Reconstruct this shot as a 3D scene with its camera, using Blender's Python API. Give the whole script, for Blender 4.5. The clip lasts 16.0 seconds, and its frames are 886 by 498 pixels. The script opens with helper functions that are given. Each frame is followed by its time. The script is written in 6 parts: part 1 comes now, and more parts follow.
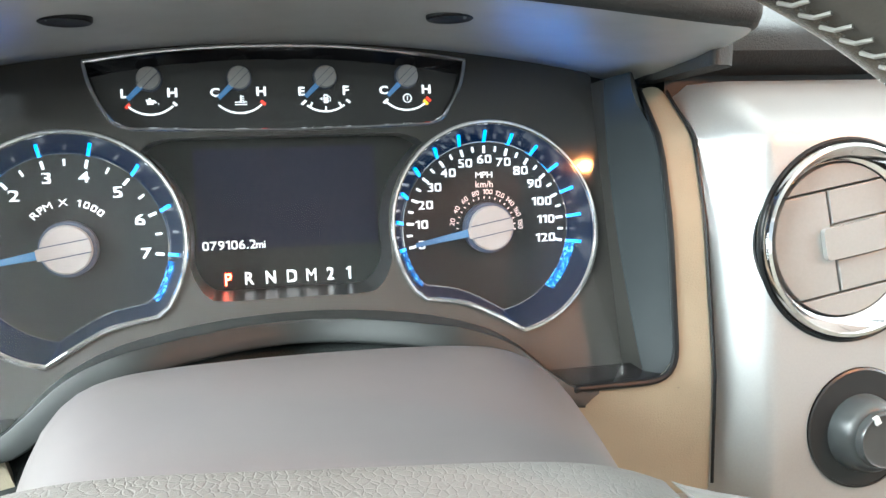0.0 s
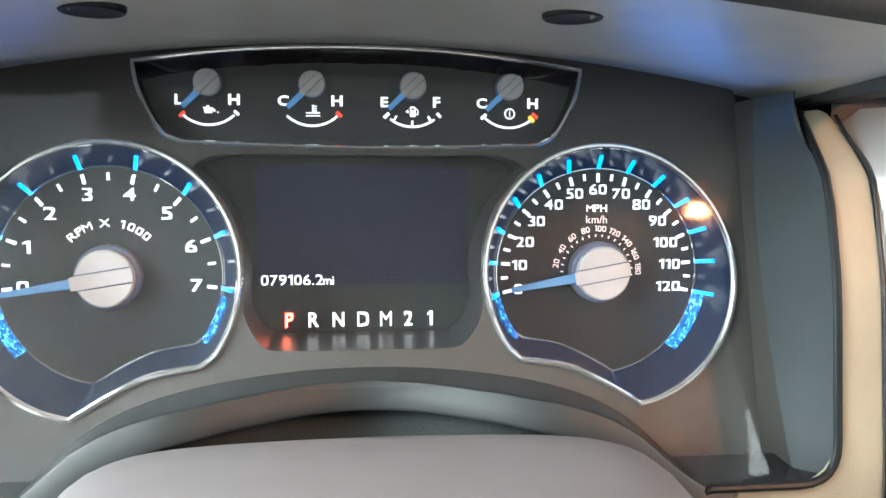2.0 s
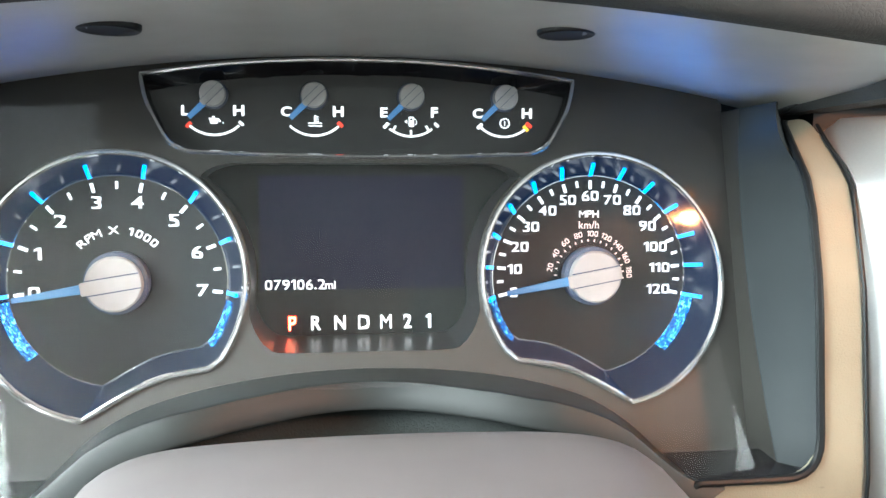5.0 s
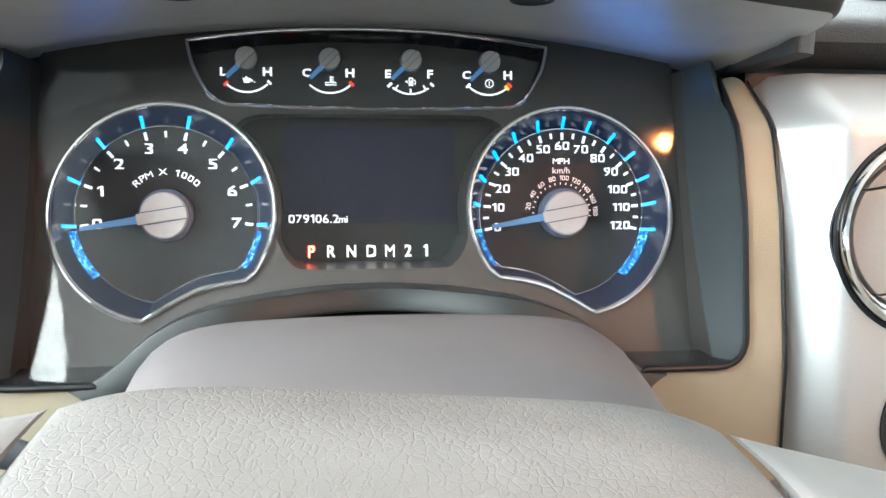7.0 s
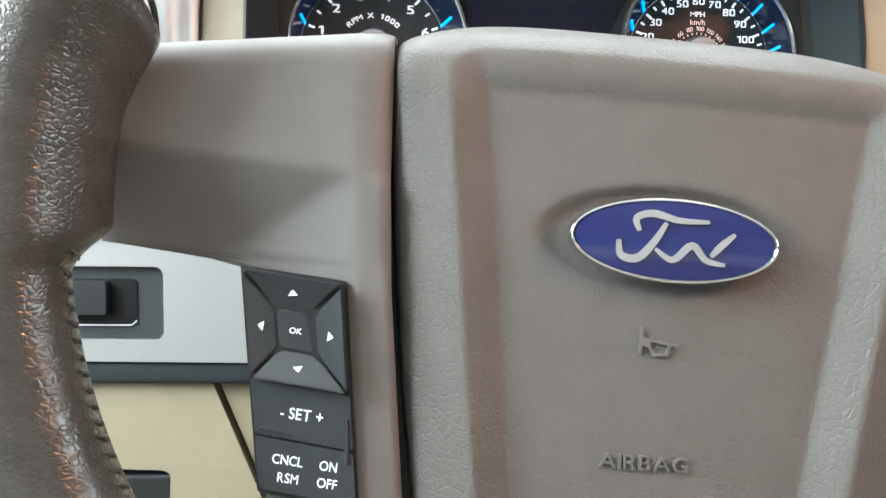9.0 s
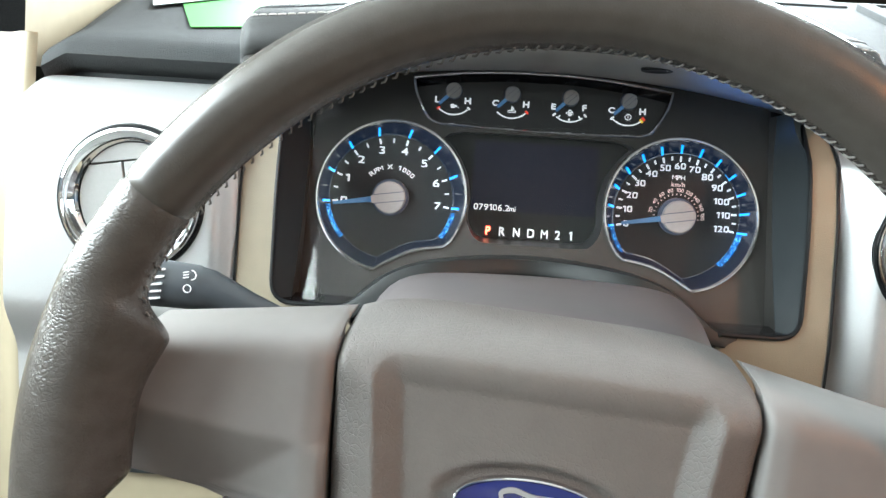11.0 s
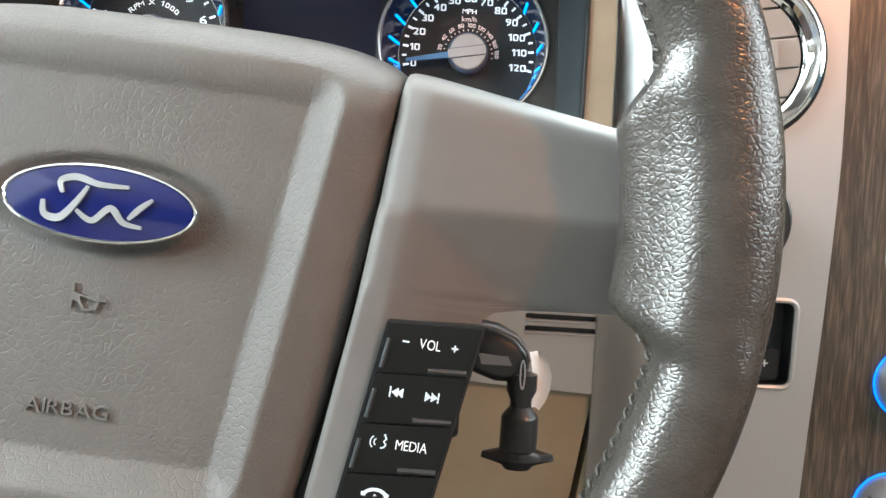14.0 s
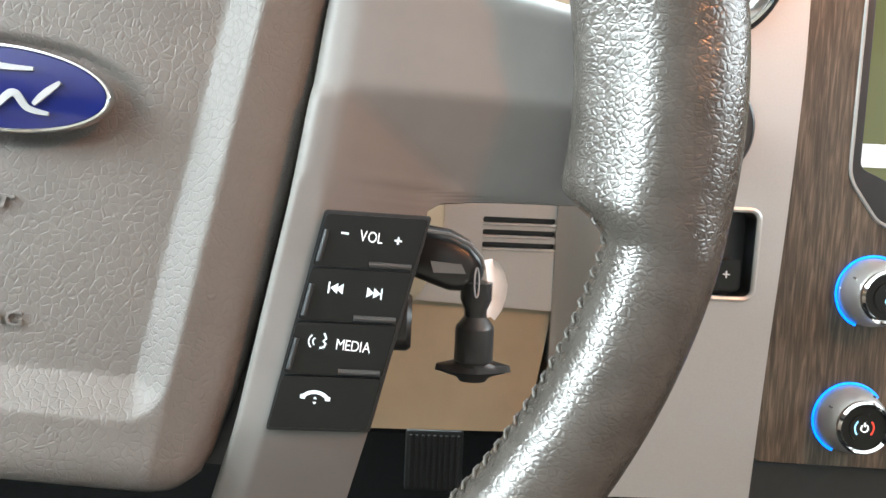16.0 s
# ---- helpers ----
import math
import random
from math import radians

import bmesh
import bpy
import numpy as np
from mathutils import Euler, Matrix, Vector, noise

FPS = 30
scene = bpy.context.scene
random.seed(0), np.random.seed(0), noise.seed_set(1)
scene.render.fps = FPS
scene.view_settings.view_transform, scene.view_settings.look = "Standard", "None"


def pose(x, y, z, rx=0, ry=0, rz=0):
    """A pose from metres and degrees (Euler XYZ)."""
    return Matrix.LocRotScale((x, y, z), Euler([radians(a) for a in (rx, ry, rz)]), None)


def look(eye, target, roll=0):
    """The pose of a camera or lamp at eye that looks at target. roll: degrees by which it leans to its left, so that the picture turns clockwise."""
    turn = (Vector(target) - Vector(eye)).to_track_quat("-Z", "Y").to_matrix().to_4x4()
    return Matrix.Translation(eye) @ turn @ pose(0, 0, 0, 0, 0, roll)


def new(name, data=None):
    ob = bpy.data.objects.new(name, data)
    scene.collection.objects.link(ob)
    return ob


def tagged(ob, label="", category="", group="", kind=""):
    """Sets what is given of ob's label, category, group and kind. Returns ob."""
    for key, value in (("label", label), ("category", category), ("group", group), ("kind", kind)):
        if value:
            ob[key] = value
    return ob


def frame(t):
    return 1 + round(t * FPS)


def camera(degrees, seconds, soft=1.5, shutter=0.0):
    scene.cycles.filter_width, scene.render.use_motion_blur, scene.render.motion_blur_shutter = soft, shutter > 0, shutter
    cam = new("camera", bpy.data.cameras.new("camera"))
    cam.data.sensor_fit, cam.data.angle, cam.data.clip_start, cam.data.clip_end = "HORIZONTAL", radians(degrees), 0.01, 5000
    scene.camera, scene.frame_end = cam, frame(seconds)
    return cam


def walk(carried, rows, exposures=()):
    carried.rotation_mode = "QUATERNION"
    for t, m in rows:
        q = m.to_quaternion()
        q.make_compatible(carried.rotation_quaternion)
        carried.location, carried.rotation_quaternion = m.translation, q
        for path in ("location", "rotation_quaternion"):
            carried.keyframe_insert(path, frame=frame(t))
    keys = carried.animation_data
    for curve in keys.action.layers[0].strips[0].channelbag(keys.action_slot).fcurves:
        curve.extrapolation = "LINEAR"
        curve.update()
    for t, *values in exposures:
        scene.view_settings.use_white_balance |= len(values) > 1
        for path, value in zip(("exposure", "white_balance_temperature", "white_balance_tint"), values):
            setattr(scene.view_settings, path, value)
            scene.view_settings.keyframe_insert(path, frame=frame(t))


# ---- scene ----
cam = camera(54.5, 16.0)
PATH = [
    (0, (-0.022, -0.462, 0.826), (0.421, 1.482, 0.669), -2.2),
    (0.5, (-0.016, -0.423, 0.829), (0.34, 1.54, 0.687), -0.5),
    (1, (-0.015, -0.399, 0.834), (0.268, 1.576, 0.697), 0.1),
    (1.5, (-0.011, -0.391, 0.837), (0.245, 1.587, 0.697), 0.2),
    (2, (-0.012, -0.386, 0.838), (0.237, 1.593, 0.696), 0.1),
    (2.5, (-0.013, -0.392, 0.839), (0.24, 1.587, 0.702), -0.0),
    (3, (-0.014, -0.392, 0.839), (0.253, 1.586, 0.702), 0.0),
    (5.5, (-0.019, -0.4, 0.84), (0.25, 1.578, 0.707), -0.1),
    (6, (-0.025, -0.402, 0.84), (0.231, 1.577, 0.71), -0.1),
    (6.5, (-0.024, -0.427, 0.837), (0.223, 1.554, 0.707), -0.2),
    (7, (-0.023, -0.477, 0.809), (0.24, 1.502, 0.687), -0.2),
    (7.5, (-0.028, -0.525, 0.766), (0.243, 1.454, 0.666), -0.3),
    (7.7, (-0.034, -0.542, 0.739), (0.237, 1.439, 0.682), -0.3),
    (7.9, (-0.05, -0.563, 0.729), (0.217, 1.417, 0.636), 0.1),
    (8, (-0.05, -0.57, 0.721), (0.192, 1.413, 0.632), -0.3),
    (8.5, (-0.073, -0.565, 0.697), (0.146, 1.421, 0.607), -0.0),
    (9, (-0.094, -0.573, 0.697), (0.021, 1.421, 0.602), 0.7),
    (9.5, (-0.097, -0.589, 0.724), (-0.075, 1.407, 0.606), 2.8),
    (9.7, (-0.096, -0.599, 0.742), (-0.097, 1.397, 0.614), 3.4),
    (11.8, (0.033, -0.675, 0.835), (-0.071, 1.314, 0.643), 3.5),
    (12, (0.052, -0.672, 0.823), (-0.046, 1.317, 0.641), 3.4),
    (12.5, (0.078, -0.663, 0.791), (0.001, 1.33, 0.633), 3.3),
    (13, (0.092, -0.642, 0.756), (0.038, 1.353, 0.626), 3.3),
    (13.5, (0.101, -0.618, 0.719), (0.072, 1.379, 0.615), 3.3),
    (14, (0.103, -0.597, 0.693), (0.091, 1.401, 0.599), 3.4),
    (14.5, (0.109, -0.581, 0.67), (0.121, 1.418, 0.588), 3.3),
    (15, (0.111, -0.58, 0.673), (0.145, 1.416, 0.55), 3.1),
    (15.5, (0.112, -0.578, 0.673), (0.167, 1.412, 0.486), 2.9),
    (16, (0.111, -0.578, 0.674), (0.185, 1.409, 0.459), 2.6),
]
# The place is built in axes square to the gauge faces, which lean back in the truck.
CAR = pose(0, 0, 0, -16, 0, 0)
walk(cam, [(t, CAR @ look(eye, target, roll)) for t, eye, target, roll in PATH],
     [(0.0, 0.50, 6100, 0), (0.5, 0.40, 6100, 0), (1.0, 0.50, 6100, 1), (1.5, 0.60, 6100, 1), (2.5, 0.68, 6100, 0), (6.0, 0.80, 6100, 0), (6.5, 0.80, 6100, 0), (7.0, 0.35, 6100, 2), (7.5, -0.12, 6150, 2), (8.0, -0.26, 6100, 3), (8.5, -0.26, 6050, 2), (9.0, -0.05, 6050, 2), (9.5, 0.05, 6050, 2), (12.0, -0.40, 6100, 2), (12.5, -0.34, 6100, 2), (13.0, -0.22, 6100, 2), (13.5, -0.18, 6100, 2), (14.0, -0.05, 6100, 2), (14.5, 0.15, 6100, 2), (15.0, 0.46, 6100, 2), (16.0, 0.40, 6100, 2)])


# ---- light ----
world = bpy.data.worlds.new("world")
scene.world = world
world.use_nodes = True
wn = world.node_tree.nodes
sky = wn.new("ShaderNodeTexSky")
sky.sky_type, sky.sun_disc = "NISHITA", False
sky.sun_elevation, sky.sun_rotation, sky.dust_density = radians(40), radians(-60), 4.0
wn["Background"].inputs["Strength"].default_value = 0.06
world.node_tree.links.new(sky.outputs["Color"], wn["Background"].inputs["Color"])

sun_data = bpy.data.lights.new("sun", "SUN")
sun_data.energy, sun_data.angle, sun_data.color = 0.8, radians(15), (1.0, 0.96, 0.9)
sun = new("sun", sun_data)
sun.matrix_world = look((-3, -1.5, 4), (0, 0, 0.5))


def window_light(name, eye, target, sx, sy, watts, color=(1, 1, 1), spread=180, roll=0):
    data = bpy.data.lights.new(name, "AREA")
    data.shape, data.size, data.size_y, data.energy, data.color = "RECTANGLE", sx, sy, watts, color
    data.spread = radians(spread)
    ob = new(name, data)
    ob.matrix_world = CAR @ look(eye, target, roll)
    return ob


window_light("window_light_left", (-0.84, -0.36, 1.10), (0.1, -0.30, 0.78), 1.10, 0.48, 64.0, (0.95, 0.99, 1.0))
window_light("window_light_right", (1.35, -0.42, 1.12), (0.1, -0.3, 0.78), 0.95, 0.46, 16.0, (0.97, 0.99, 1.0))
window_light("windscreen_light", (0.12, 0.55, 1.42), (0.1, -0.4, 0.7), 1.0, 0.6, 76.0, (0.96, 0.99, 1.0))
window_light("rear_side_window_light", (-0.69, -1.12, 0.86), (0.2, -0.97, 0.80), 0.62, 0.42, 1.6, (0.97, 0.99, 1.0), roll=66)
window_light("rear_window_light", (0.60, -1.75, 0.77), (0.45, -0.2, 0.80), 1.40, 0.42, 1.0, (0.97, 0.99, 1.0))
window_light("dome_lamp_light", (0.70, -0.84, 1.19), (0.10, -0.36, 0.76), 0.04, 0.045, 5.4, (1.0, 0.33, 0.10))
window_light("gauge_glow_light", (0.1280, -0.030, 0.852), (0.140, -0.095, 0.890), 0.05, 0.016, 0.0065, (0.02, 0.26, 1.0), 110)
window_light("gauge_glow_light", (-0.1280, -0.032, 0.862), (-0.145, -0.115, 0.885), 0.03, 0.008, 0.0012, (0.02, 0.18, 1.0), 120)


# ---- materials ----
def mat(name, color, rough=0.5, metal=0.0, vary=0.0, vscale=40.0, bump=0.0, bscale=800.0, btype="noise", edge=0.22,
        depth=0.0003, stretch=(1, 1, 1), coat=0.0, emit=None, power=1.0, spec=0.5, rvary=0.0):
    m = bpy.data.materials.new(name)
    m.use_nodes = True
    nt = m.node_tree
    n, link = nt.nodes, nt.links.new
    p = n["Principled BSDF"]
    p.inputs["Base Color"].default_value = (*color, 1)
    p.inputs["Roughness"].default_value = rough
    p.inputs["Metallic"].default_value = metal
    p.inputs["Specular IOR Level"].default_value = spec
    p.inputs["Coat Weight"].default_value = coat
    p.inputs["Coat Roughness"].default_value = 0.08
    if emit:
        p.inputs["Emission Color"].default_value = (*emit, 1)
        p.inputs["Emission Strength"].default_value = power
    tc = n.new("ShaderNodeTexCoord")
    mp = n.new("ShaderNodeMapping")
    mp.inputs["Scale"].default_value = stretch
    link(tc.outputs["Object"], mp.inputs["Vector"])
    if vary or rvary:
        t = n.new("ShaderNodeTexNoise")
        t.inputs["Scale"].default_value, t.inputs["Detail"].default_value = vscale, 6
        link(mp.outputs["Vector"], t.inputs["Vector"])
        if vary:
            r = n.new("ShaderNodeValToRGB")
            r.color_ramp.elements[0].position, r.color_ramp.elements[1].position = 0.3, 0.7
            r.color_ramp.elements[0].color = (*[c * (1 - vary) for c in color], 1)
            r.color_ramp.elements[1].color = (*[min(1, c * (1 + vary)) for c in color], 1)
            link(t.outputs["Fac"], r.inputs["Fac"])
            link(r.outputs["Color"], p.inputs["Base Color"])
        if rvary:
            q = n.new("ShaderNodeMapRange")
            q.inputs["From Min"].default_value, q.inputs["From Max"].default_value = 0.3, 0.7
            q.inputs["To Min"].default_value, q.inputs["To Max"].default_value = rough - rvary, rough + rvary
            link(t.outputs["Fac"], q.inputs["Value"])
            link(q.outputs["Result"], p.inputs["Roughness"])
    if bump:
        b = n.new("ShaderNodeBump")
        b.inputs["Strength"].default_value, b.inputs["Distance"].default_value = bump, depth
        if btype == "noise":
            t = n.new("ShaderNodeTexNoise")
            t.inputs["Scale"].default_value, t.inputs["Detail"].default_value = bscale, 3
            link(mp.outputs["Vector"], t.inputs["Vector"])
            link(t.outputs["Fac"], b.inputs["Height"])
        else:
            w = n.new("ShaderNodeTexNoise")
            w.inputs["Scale"].default_value, w.inputs["Detail"].default_value = bscale * 0.6, 2
            link(mp.outputs["Vector"], w.inputs["Vector"])
            mix = n.new("ShaderNodeVectorMath")
            mix.operation = "MULTIPLY_ADD"
            mix.inputs[1].default_value = [0.8 / bscale] * 3
            link(w.outputs["Color"], mix.inputs[0])
            link(mp.outputs["Vector"], mix.inputs[2])
            t = n.new("ShaderNodeTexVoronoi")
            t.feature = "DISTANCE_TO_EDGE"
            t.inputs["Scale"].default_value = bscale
            link(mix.outputs["Vector"], t.inputs["Vector"])
            q = n.new("ShaderNodeMapRange")
            q.inputs["From Max"].default_value = edge
            q.interpolation_type = "SMOOTHSTEP"
            fine = n.new("ShaderNodeTexVoronoi")
            fine.feature = "DISTANCE_TO_EDGE"
            fine.inputs["Scale"].default_value = bscale * 1.9
            link(mix.outputs["Vector"], fine.inputs["Vector"])
            soft = n.new("ShaderNodeMath")
            soft.operation = "MULTIPLY_ADD"
            soft.inputs[1].default_value, soft.inputs[2].default_value = 1.6, 0.10
            link(fine.outputs["Distance"], soft.inputs[0])
            both = n.new("ShaderNodeMath")
            both.operation = "SMOOTH_MIN"
            both.inputs[2].default_value = 0.08
            link(t.outputs["Distance"], both.inputs[0])
            link(soft.outputs["Value"], both.inputs[1])
            link(both.outputs["Value"], q.inputs["Value"])
            t2 = n.new("ShaderNodeTexNoise")
            t2.inputs["Scale"].default_value, t2.inputs["Detail"].default_value = bscale * 0.35, 4
            link(mp.outputs["Vector"], t2.inputs["Vector"])
            add = n.new("ShaderNodeMath")
            add.operation = "MULTIPLY_ADD"
            add.inputs[1].default_value = 0.8
            link(t2.outputs["Fac"], add.inputs[0])
            link(q.outputs["Result"], add.inputs[2])
            link(add.outputs["Value"], b.inputs["Height"])
        link(b.outputs["Normal"], p.inputs["Normal"])
    return m


def wood_mat():
    m = mat("wood_grain", (0.15, 0.085, 0.05), 0.35, coat=0.15)
    n, link = m.node_tree.nodes, m.node_tree.links.new
    p = n["Principled BSDF"]
    tc = n["Texture Coordinate"]
    mp = n.new("ShaderNodeMapping")
    mp.inputs["Scale"].default_value = (640, 640, 42)
    mp.inputs["Rotation"].default_value = (0, radians(5), 0)
    link(tc.outputs["Object"], mp.inputs["Vector"])
    a = n.new("ShaderNodeTexNoise")
    a.inputs["Scale"].default_value, a.inputs["Detail"].default_value, a.inputs["Distortion"].default_value = 1.0, 5, 0.6
    link(mp.outputs["Vector"], a.inputs["Vector"])
    mp2 = n.new("ShaderNodeMapping")
    mp2.inputs["Scale"].default_value = (70, 70, 6)
    link(tc.outputs["Object"], mp2.inputs["Vector"])
    c = n.new("ShaderNodeTexNoise")
    c.inputs["Scale"].default_value, c.inputs["Detail"].default_value = 1.0, 3
    link(mp2.outputs["Vector"], c.inputs["Vector"])
    mx = n.new("ShaderNodeMath")
    mx.operation = "MULTIPLY_ADD"
    mx.inputs[1].default_value = 0.6
    link(c.outputs["Fac"], mx.inputs[0])
    link(a.outputs["Fac"], mx.inputs[2])
    r = n.new("ShaderNodeValToRGB")
    e = r.color_ramp.elements
    e[0].position, e[0].color = 0.55, (0.020, 0.014, 0.009, 1)
    e[1].position, e[1].color = 1.05, (0.120, 0.094, 0.068, 1)
    mid = e.new(0.8)
    mid.color = (0.056, 0.043, 0.031, 1)
    link(mx.outputs["Value"], r.inputs["Fac"])
    link(r.outputs["Color"], p.inputs["Base Color"])
    return m


def lens_mat():
    m = bpy.data.materials.new("clear_lens")
    m.use_nodes = True
    n, link = m.node_tree.nodes, m.node_tree.links.new
    n.remove(n["Principled BSDF"])
    fr, tr, gl, mx = (n.new("ShaderNode" + k) for k in ("Fresnel", "BsdfTransparent", "BsdfGlossy", "MixShader"))
    fr.inputs["IOR"].default_value = 1.30
    gl.inputs["Roughness"].default_value = 0.06
    tr.inputs["Color"].default_value = (0.95, 0.95, 0.96, 1)
    link(fr.outputs["Fac"], mx.inputs["Fac"])
    link(tr.outputs["BSDF"], mx.inputs[1])
    link(gl.outputs["BSDF"], mx.inputs[2])
    link(mx.outputs["Shader"], n["Material Output"].inputs["Surface"])
    return m


def pipe_mat():
    """Blue acrylic light pipe; noise in its emission paints the bright glints."""
    m = mat("blue_acrylic_pipe", (0.02, 0.10, 0.30), 0.2, emit=(0.0, 0.2, 1.0), power=1.0)
    n, link = m.node_tree.nodes, m.node_tree.links.new
    t = n.new("ShaderNodeTexNoise")
    t.inputs["Scale"].default_value, t.inputs["Detail"].default_value, t.inputs["Distortion"].default_value = 300, 2, 1.6
    link(n["Texture Coordinate"].outputs["Object"], t.inputs["Vector"])
    r = n.new("ShaderNodeValToRGB")
    e = r.color_ramp.elements
    e[0].position, e[0].color = 0.44, (0.0, 0.008, 0.05, 1)
    e[1].position, e[1].color = 0.66, (0.30, 1.10, 1.5, 1)
    mid = e.new(0.55)
    mid.color = (0.0, 0.20, 0.85, 1)
    link(t.outputs["Fac"], r.inputs["Fac"])
    p = n["Principled BSDF"]
    link(r.outputs["Color"], p.inputs["Emission Color"])
    p.inputs["Emission Strength"].default_value = 1.2
    return m


PIPE = pipe_mat()
PAD = mat("taupe_grained_vinyl", (0.112, 0.104, 0.098), 0.53, vary=0.06, vscale=60, bump=0.35, bscale=400, btype="cell", edge=0.14, depth=0.00045, stretch=(1, 1, 0.9), spec=0.42)
SPOKE = mat("taupe_satin_plastic", (0.138, 0.130, 0.124), 0.53, spec=0.38, vary=0.04, vscale=80, bump=0.12, bscale=2500, depth=0.0002)
LEATHER = mat("brown_grey_leather", (0.048, 0.043, 0.038), 0.23, vary=0.15, vscale=120, bump=0.23, bscale=470, btype="cell", edge=0.24, depth=0.0004, stretch=(0.8, 0.8, 1.15), rvary=0.04)
LEATHER_SMOOTH = mat("smooth_brown_leather", (0.046, 0.042, 0.037), 0.25, vary=0.1, vscale=100, bump=0.18, bscale=720, btype="cell", edge=0.6, depth=0.0003)
SHROUD = mat("mauve_taupe_plastic", (0.080, 0.070, 0.070), 0.50, spec=0.38, vary=0.04, vscale=60, bump=0.15, bscale=1800, depth=0.0002)
MASK = mat("black_textured_plastic", (0.036, 0.034, 0.030), 0.42, vary=0.1, vscale=90, bump=0.04, bscale=3000, depth=0.0002)
# Charcoal paled far past its own tone, in place of bounced light.
HOODM = mat("charcoal_paled_plastic", (0.37, 0.375, 0.37), 0.42, vary=0.06, vscale=50, bump=0.03, bscale=1800, depth=0.0002)
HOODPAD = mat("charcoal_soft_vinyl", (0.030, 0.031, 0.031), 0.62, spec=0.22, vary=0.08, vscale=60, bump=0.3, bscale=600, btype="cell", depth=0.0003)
WELLM = mat("slate_satin_plastic", (0.022, 0.026, 0.028), 0.55, vary=0.06, vscale=60, spec=0.15)
ARCHM = mat("satin_black_plastic", (0.006, 0.007, 0.008), 0.42, vary=0.1, vscale=80, spec=0.25)
BOOTM = mat("black_grained_vinyl", (0.006, 0.008, 0.0075), 0.6, vary=0.1, vscale=80, bump=0.4, bscale=500, btype="cell", depth=0.0003, spec=0.15)
BANDM = mat("satin_charcoal_trim", (0.014, 0.016, 0.016), 0.50, vary=0.08, vscale=80, bump=0.05, bscale=2500, depth=0.0002, spec=0.26)
LEDGE = mat("semi_gloss_black", (0.020, 0.020, 0.022), 0.32, spec=0.8)
RINGM = mat("bright_satin_chrome", (0.80, 0.80, 0.81), 0.10, 0.92, rvary=0.05, vscale=90)
PANELK = mat("matt_black_panel", (0.016, 0.018, 0.017), 0.5, vary=0.06, vscale=90, spec=0.3)
SKIRT = mat("slate_hub_skirt", (0.10, 0.125, 0.19), 0.35)
GLOSSK = mat("gloss_black_plastic", (0.01, 0.01, 0.012), 0.06, spec=0.7)
DIAL = mat("black_dial", (0.018, 0.019, 0.020), 0.45, vary=0.1, vscale=200)
# The weak blue emission paints the light bars' spill on the wall.
WALLM = mat("smoked_wall_blue_spill", (0.010, 0.013, 0.022), 0.14, emit=(0.0, 0.010, 0.045), power=0.5)
CHROME = mat("chrome", (0.82, 0.83, 0.84), 0.07, 1.0, rvary=0.03, vscale=90)
SILVERCAP = mat("silver_cap", (0.46, 0.455, 0.45), 0.45, 0.0, vary=0.04, vscale=300)
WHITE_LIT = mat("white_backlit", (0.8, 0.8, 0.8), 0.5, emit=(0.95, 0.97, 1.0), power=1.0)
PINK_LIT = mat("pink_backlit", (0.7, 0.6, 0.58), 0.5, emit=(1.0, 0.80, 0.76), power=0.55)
BLUE_LIT = mat("blue_light_bar", (0.05, 0.3, 0.7), 0.3, emit=(0.0, 0.34, 1.0), power=2.0)
NEEDLE = mat("blue_needle", (0.13, 0.24, 0.38), 0.25, emit=(0.06, 0.24, 0.58), power=0.32)
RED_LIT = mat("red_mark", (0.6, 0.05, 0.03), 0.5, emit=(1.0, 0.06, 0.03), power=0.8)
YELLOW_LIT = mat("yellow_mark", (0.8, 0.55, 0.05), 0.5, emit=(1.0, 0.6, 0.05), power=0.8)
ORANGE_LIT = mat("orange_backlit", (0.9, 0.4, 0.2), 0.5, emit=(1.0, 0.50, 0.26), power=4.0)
SCREEN = mat("dark_display", (0.005, 0.005, 0.008), 0.35, emit=(0.006, 0.006, 0.016), power=1.0, spec=0.2)
BEIGE = mat("tan_leatherette", (0.235, 0.205, 0.150), 0.45, vary=0.05, vscale=50, bump=0.22, bscale=700, btype="cell", depth=0.0003)
TANPL = mat("tan_plastic", (0.25, 0.212, 0.145), 0.45, vary=0.05, vscale=60, bump=0.25, bscale=1500, depth=0.0002)
SILVER = mat("satin_silver_paint", (0.355, 0.358, 0.355), 0.42, 0.5, vary=0.03, vscale=900, rvary=0.03)
VENTP = mat("warm_silver_plastic", (0.245, 0.245, 0.240), 0.50, 0.15, vary=0.03, vscale=600)
DASHTOP = mat("grey_dash_vinyl", (0.036, 0.038, 0.039), 0.80, spec=0.10, vary=0.08, vscale=60, bump=0.5, bscale=500, btype="cell", depth=0.0003)
BUTTON = mat("charcoal_button", (0.008, 0.009, 0.009), 0.34, spec=0.28, vary=0.08, vscale=200, bump=0.1, bscale=3000, depth=0.0001)
BUTTON_GREY = mat("slate_button", (0.034, 0.039, 0.042), 0.30, vary=0.06, vscale=200)
LEGEND = mat("white_legend", (0.85, 0.9, 0.92), 0.5, emit=(0.8, 0.92, 1.0), power=0.35)
LEGEND_DIM = mat("pale_legend", (0.55, 0.56, 0.57), 0.5)
STALKM = mat("slate_stalk_plastic", (0.030, 0.036, 0.042), 0.42, vary=0.08, vscale=120)
BADGE_BLUE = mat("blue_enamel", (0.008, 0.012, 0.10), 0.10, coat=0.6)
BADGE_SILVER = mat("satin_badge_metal", (0.48, 0.49, 0.50), 0.34, 0.7)
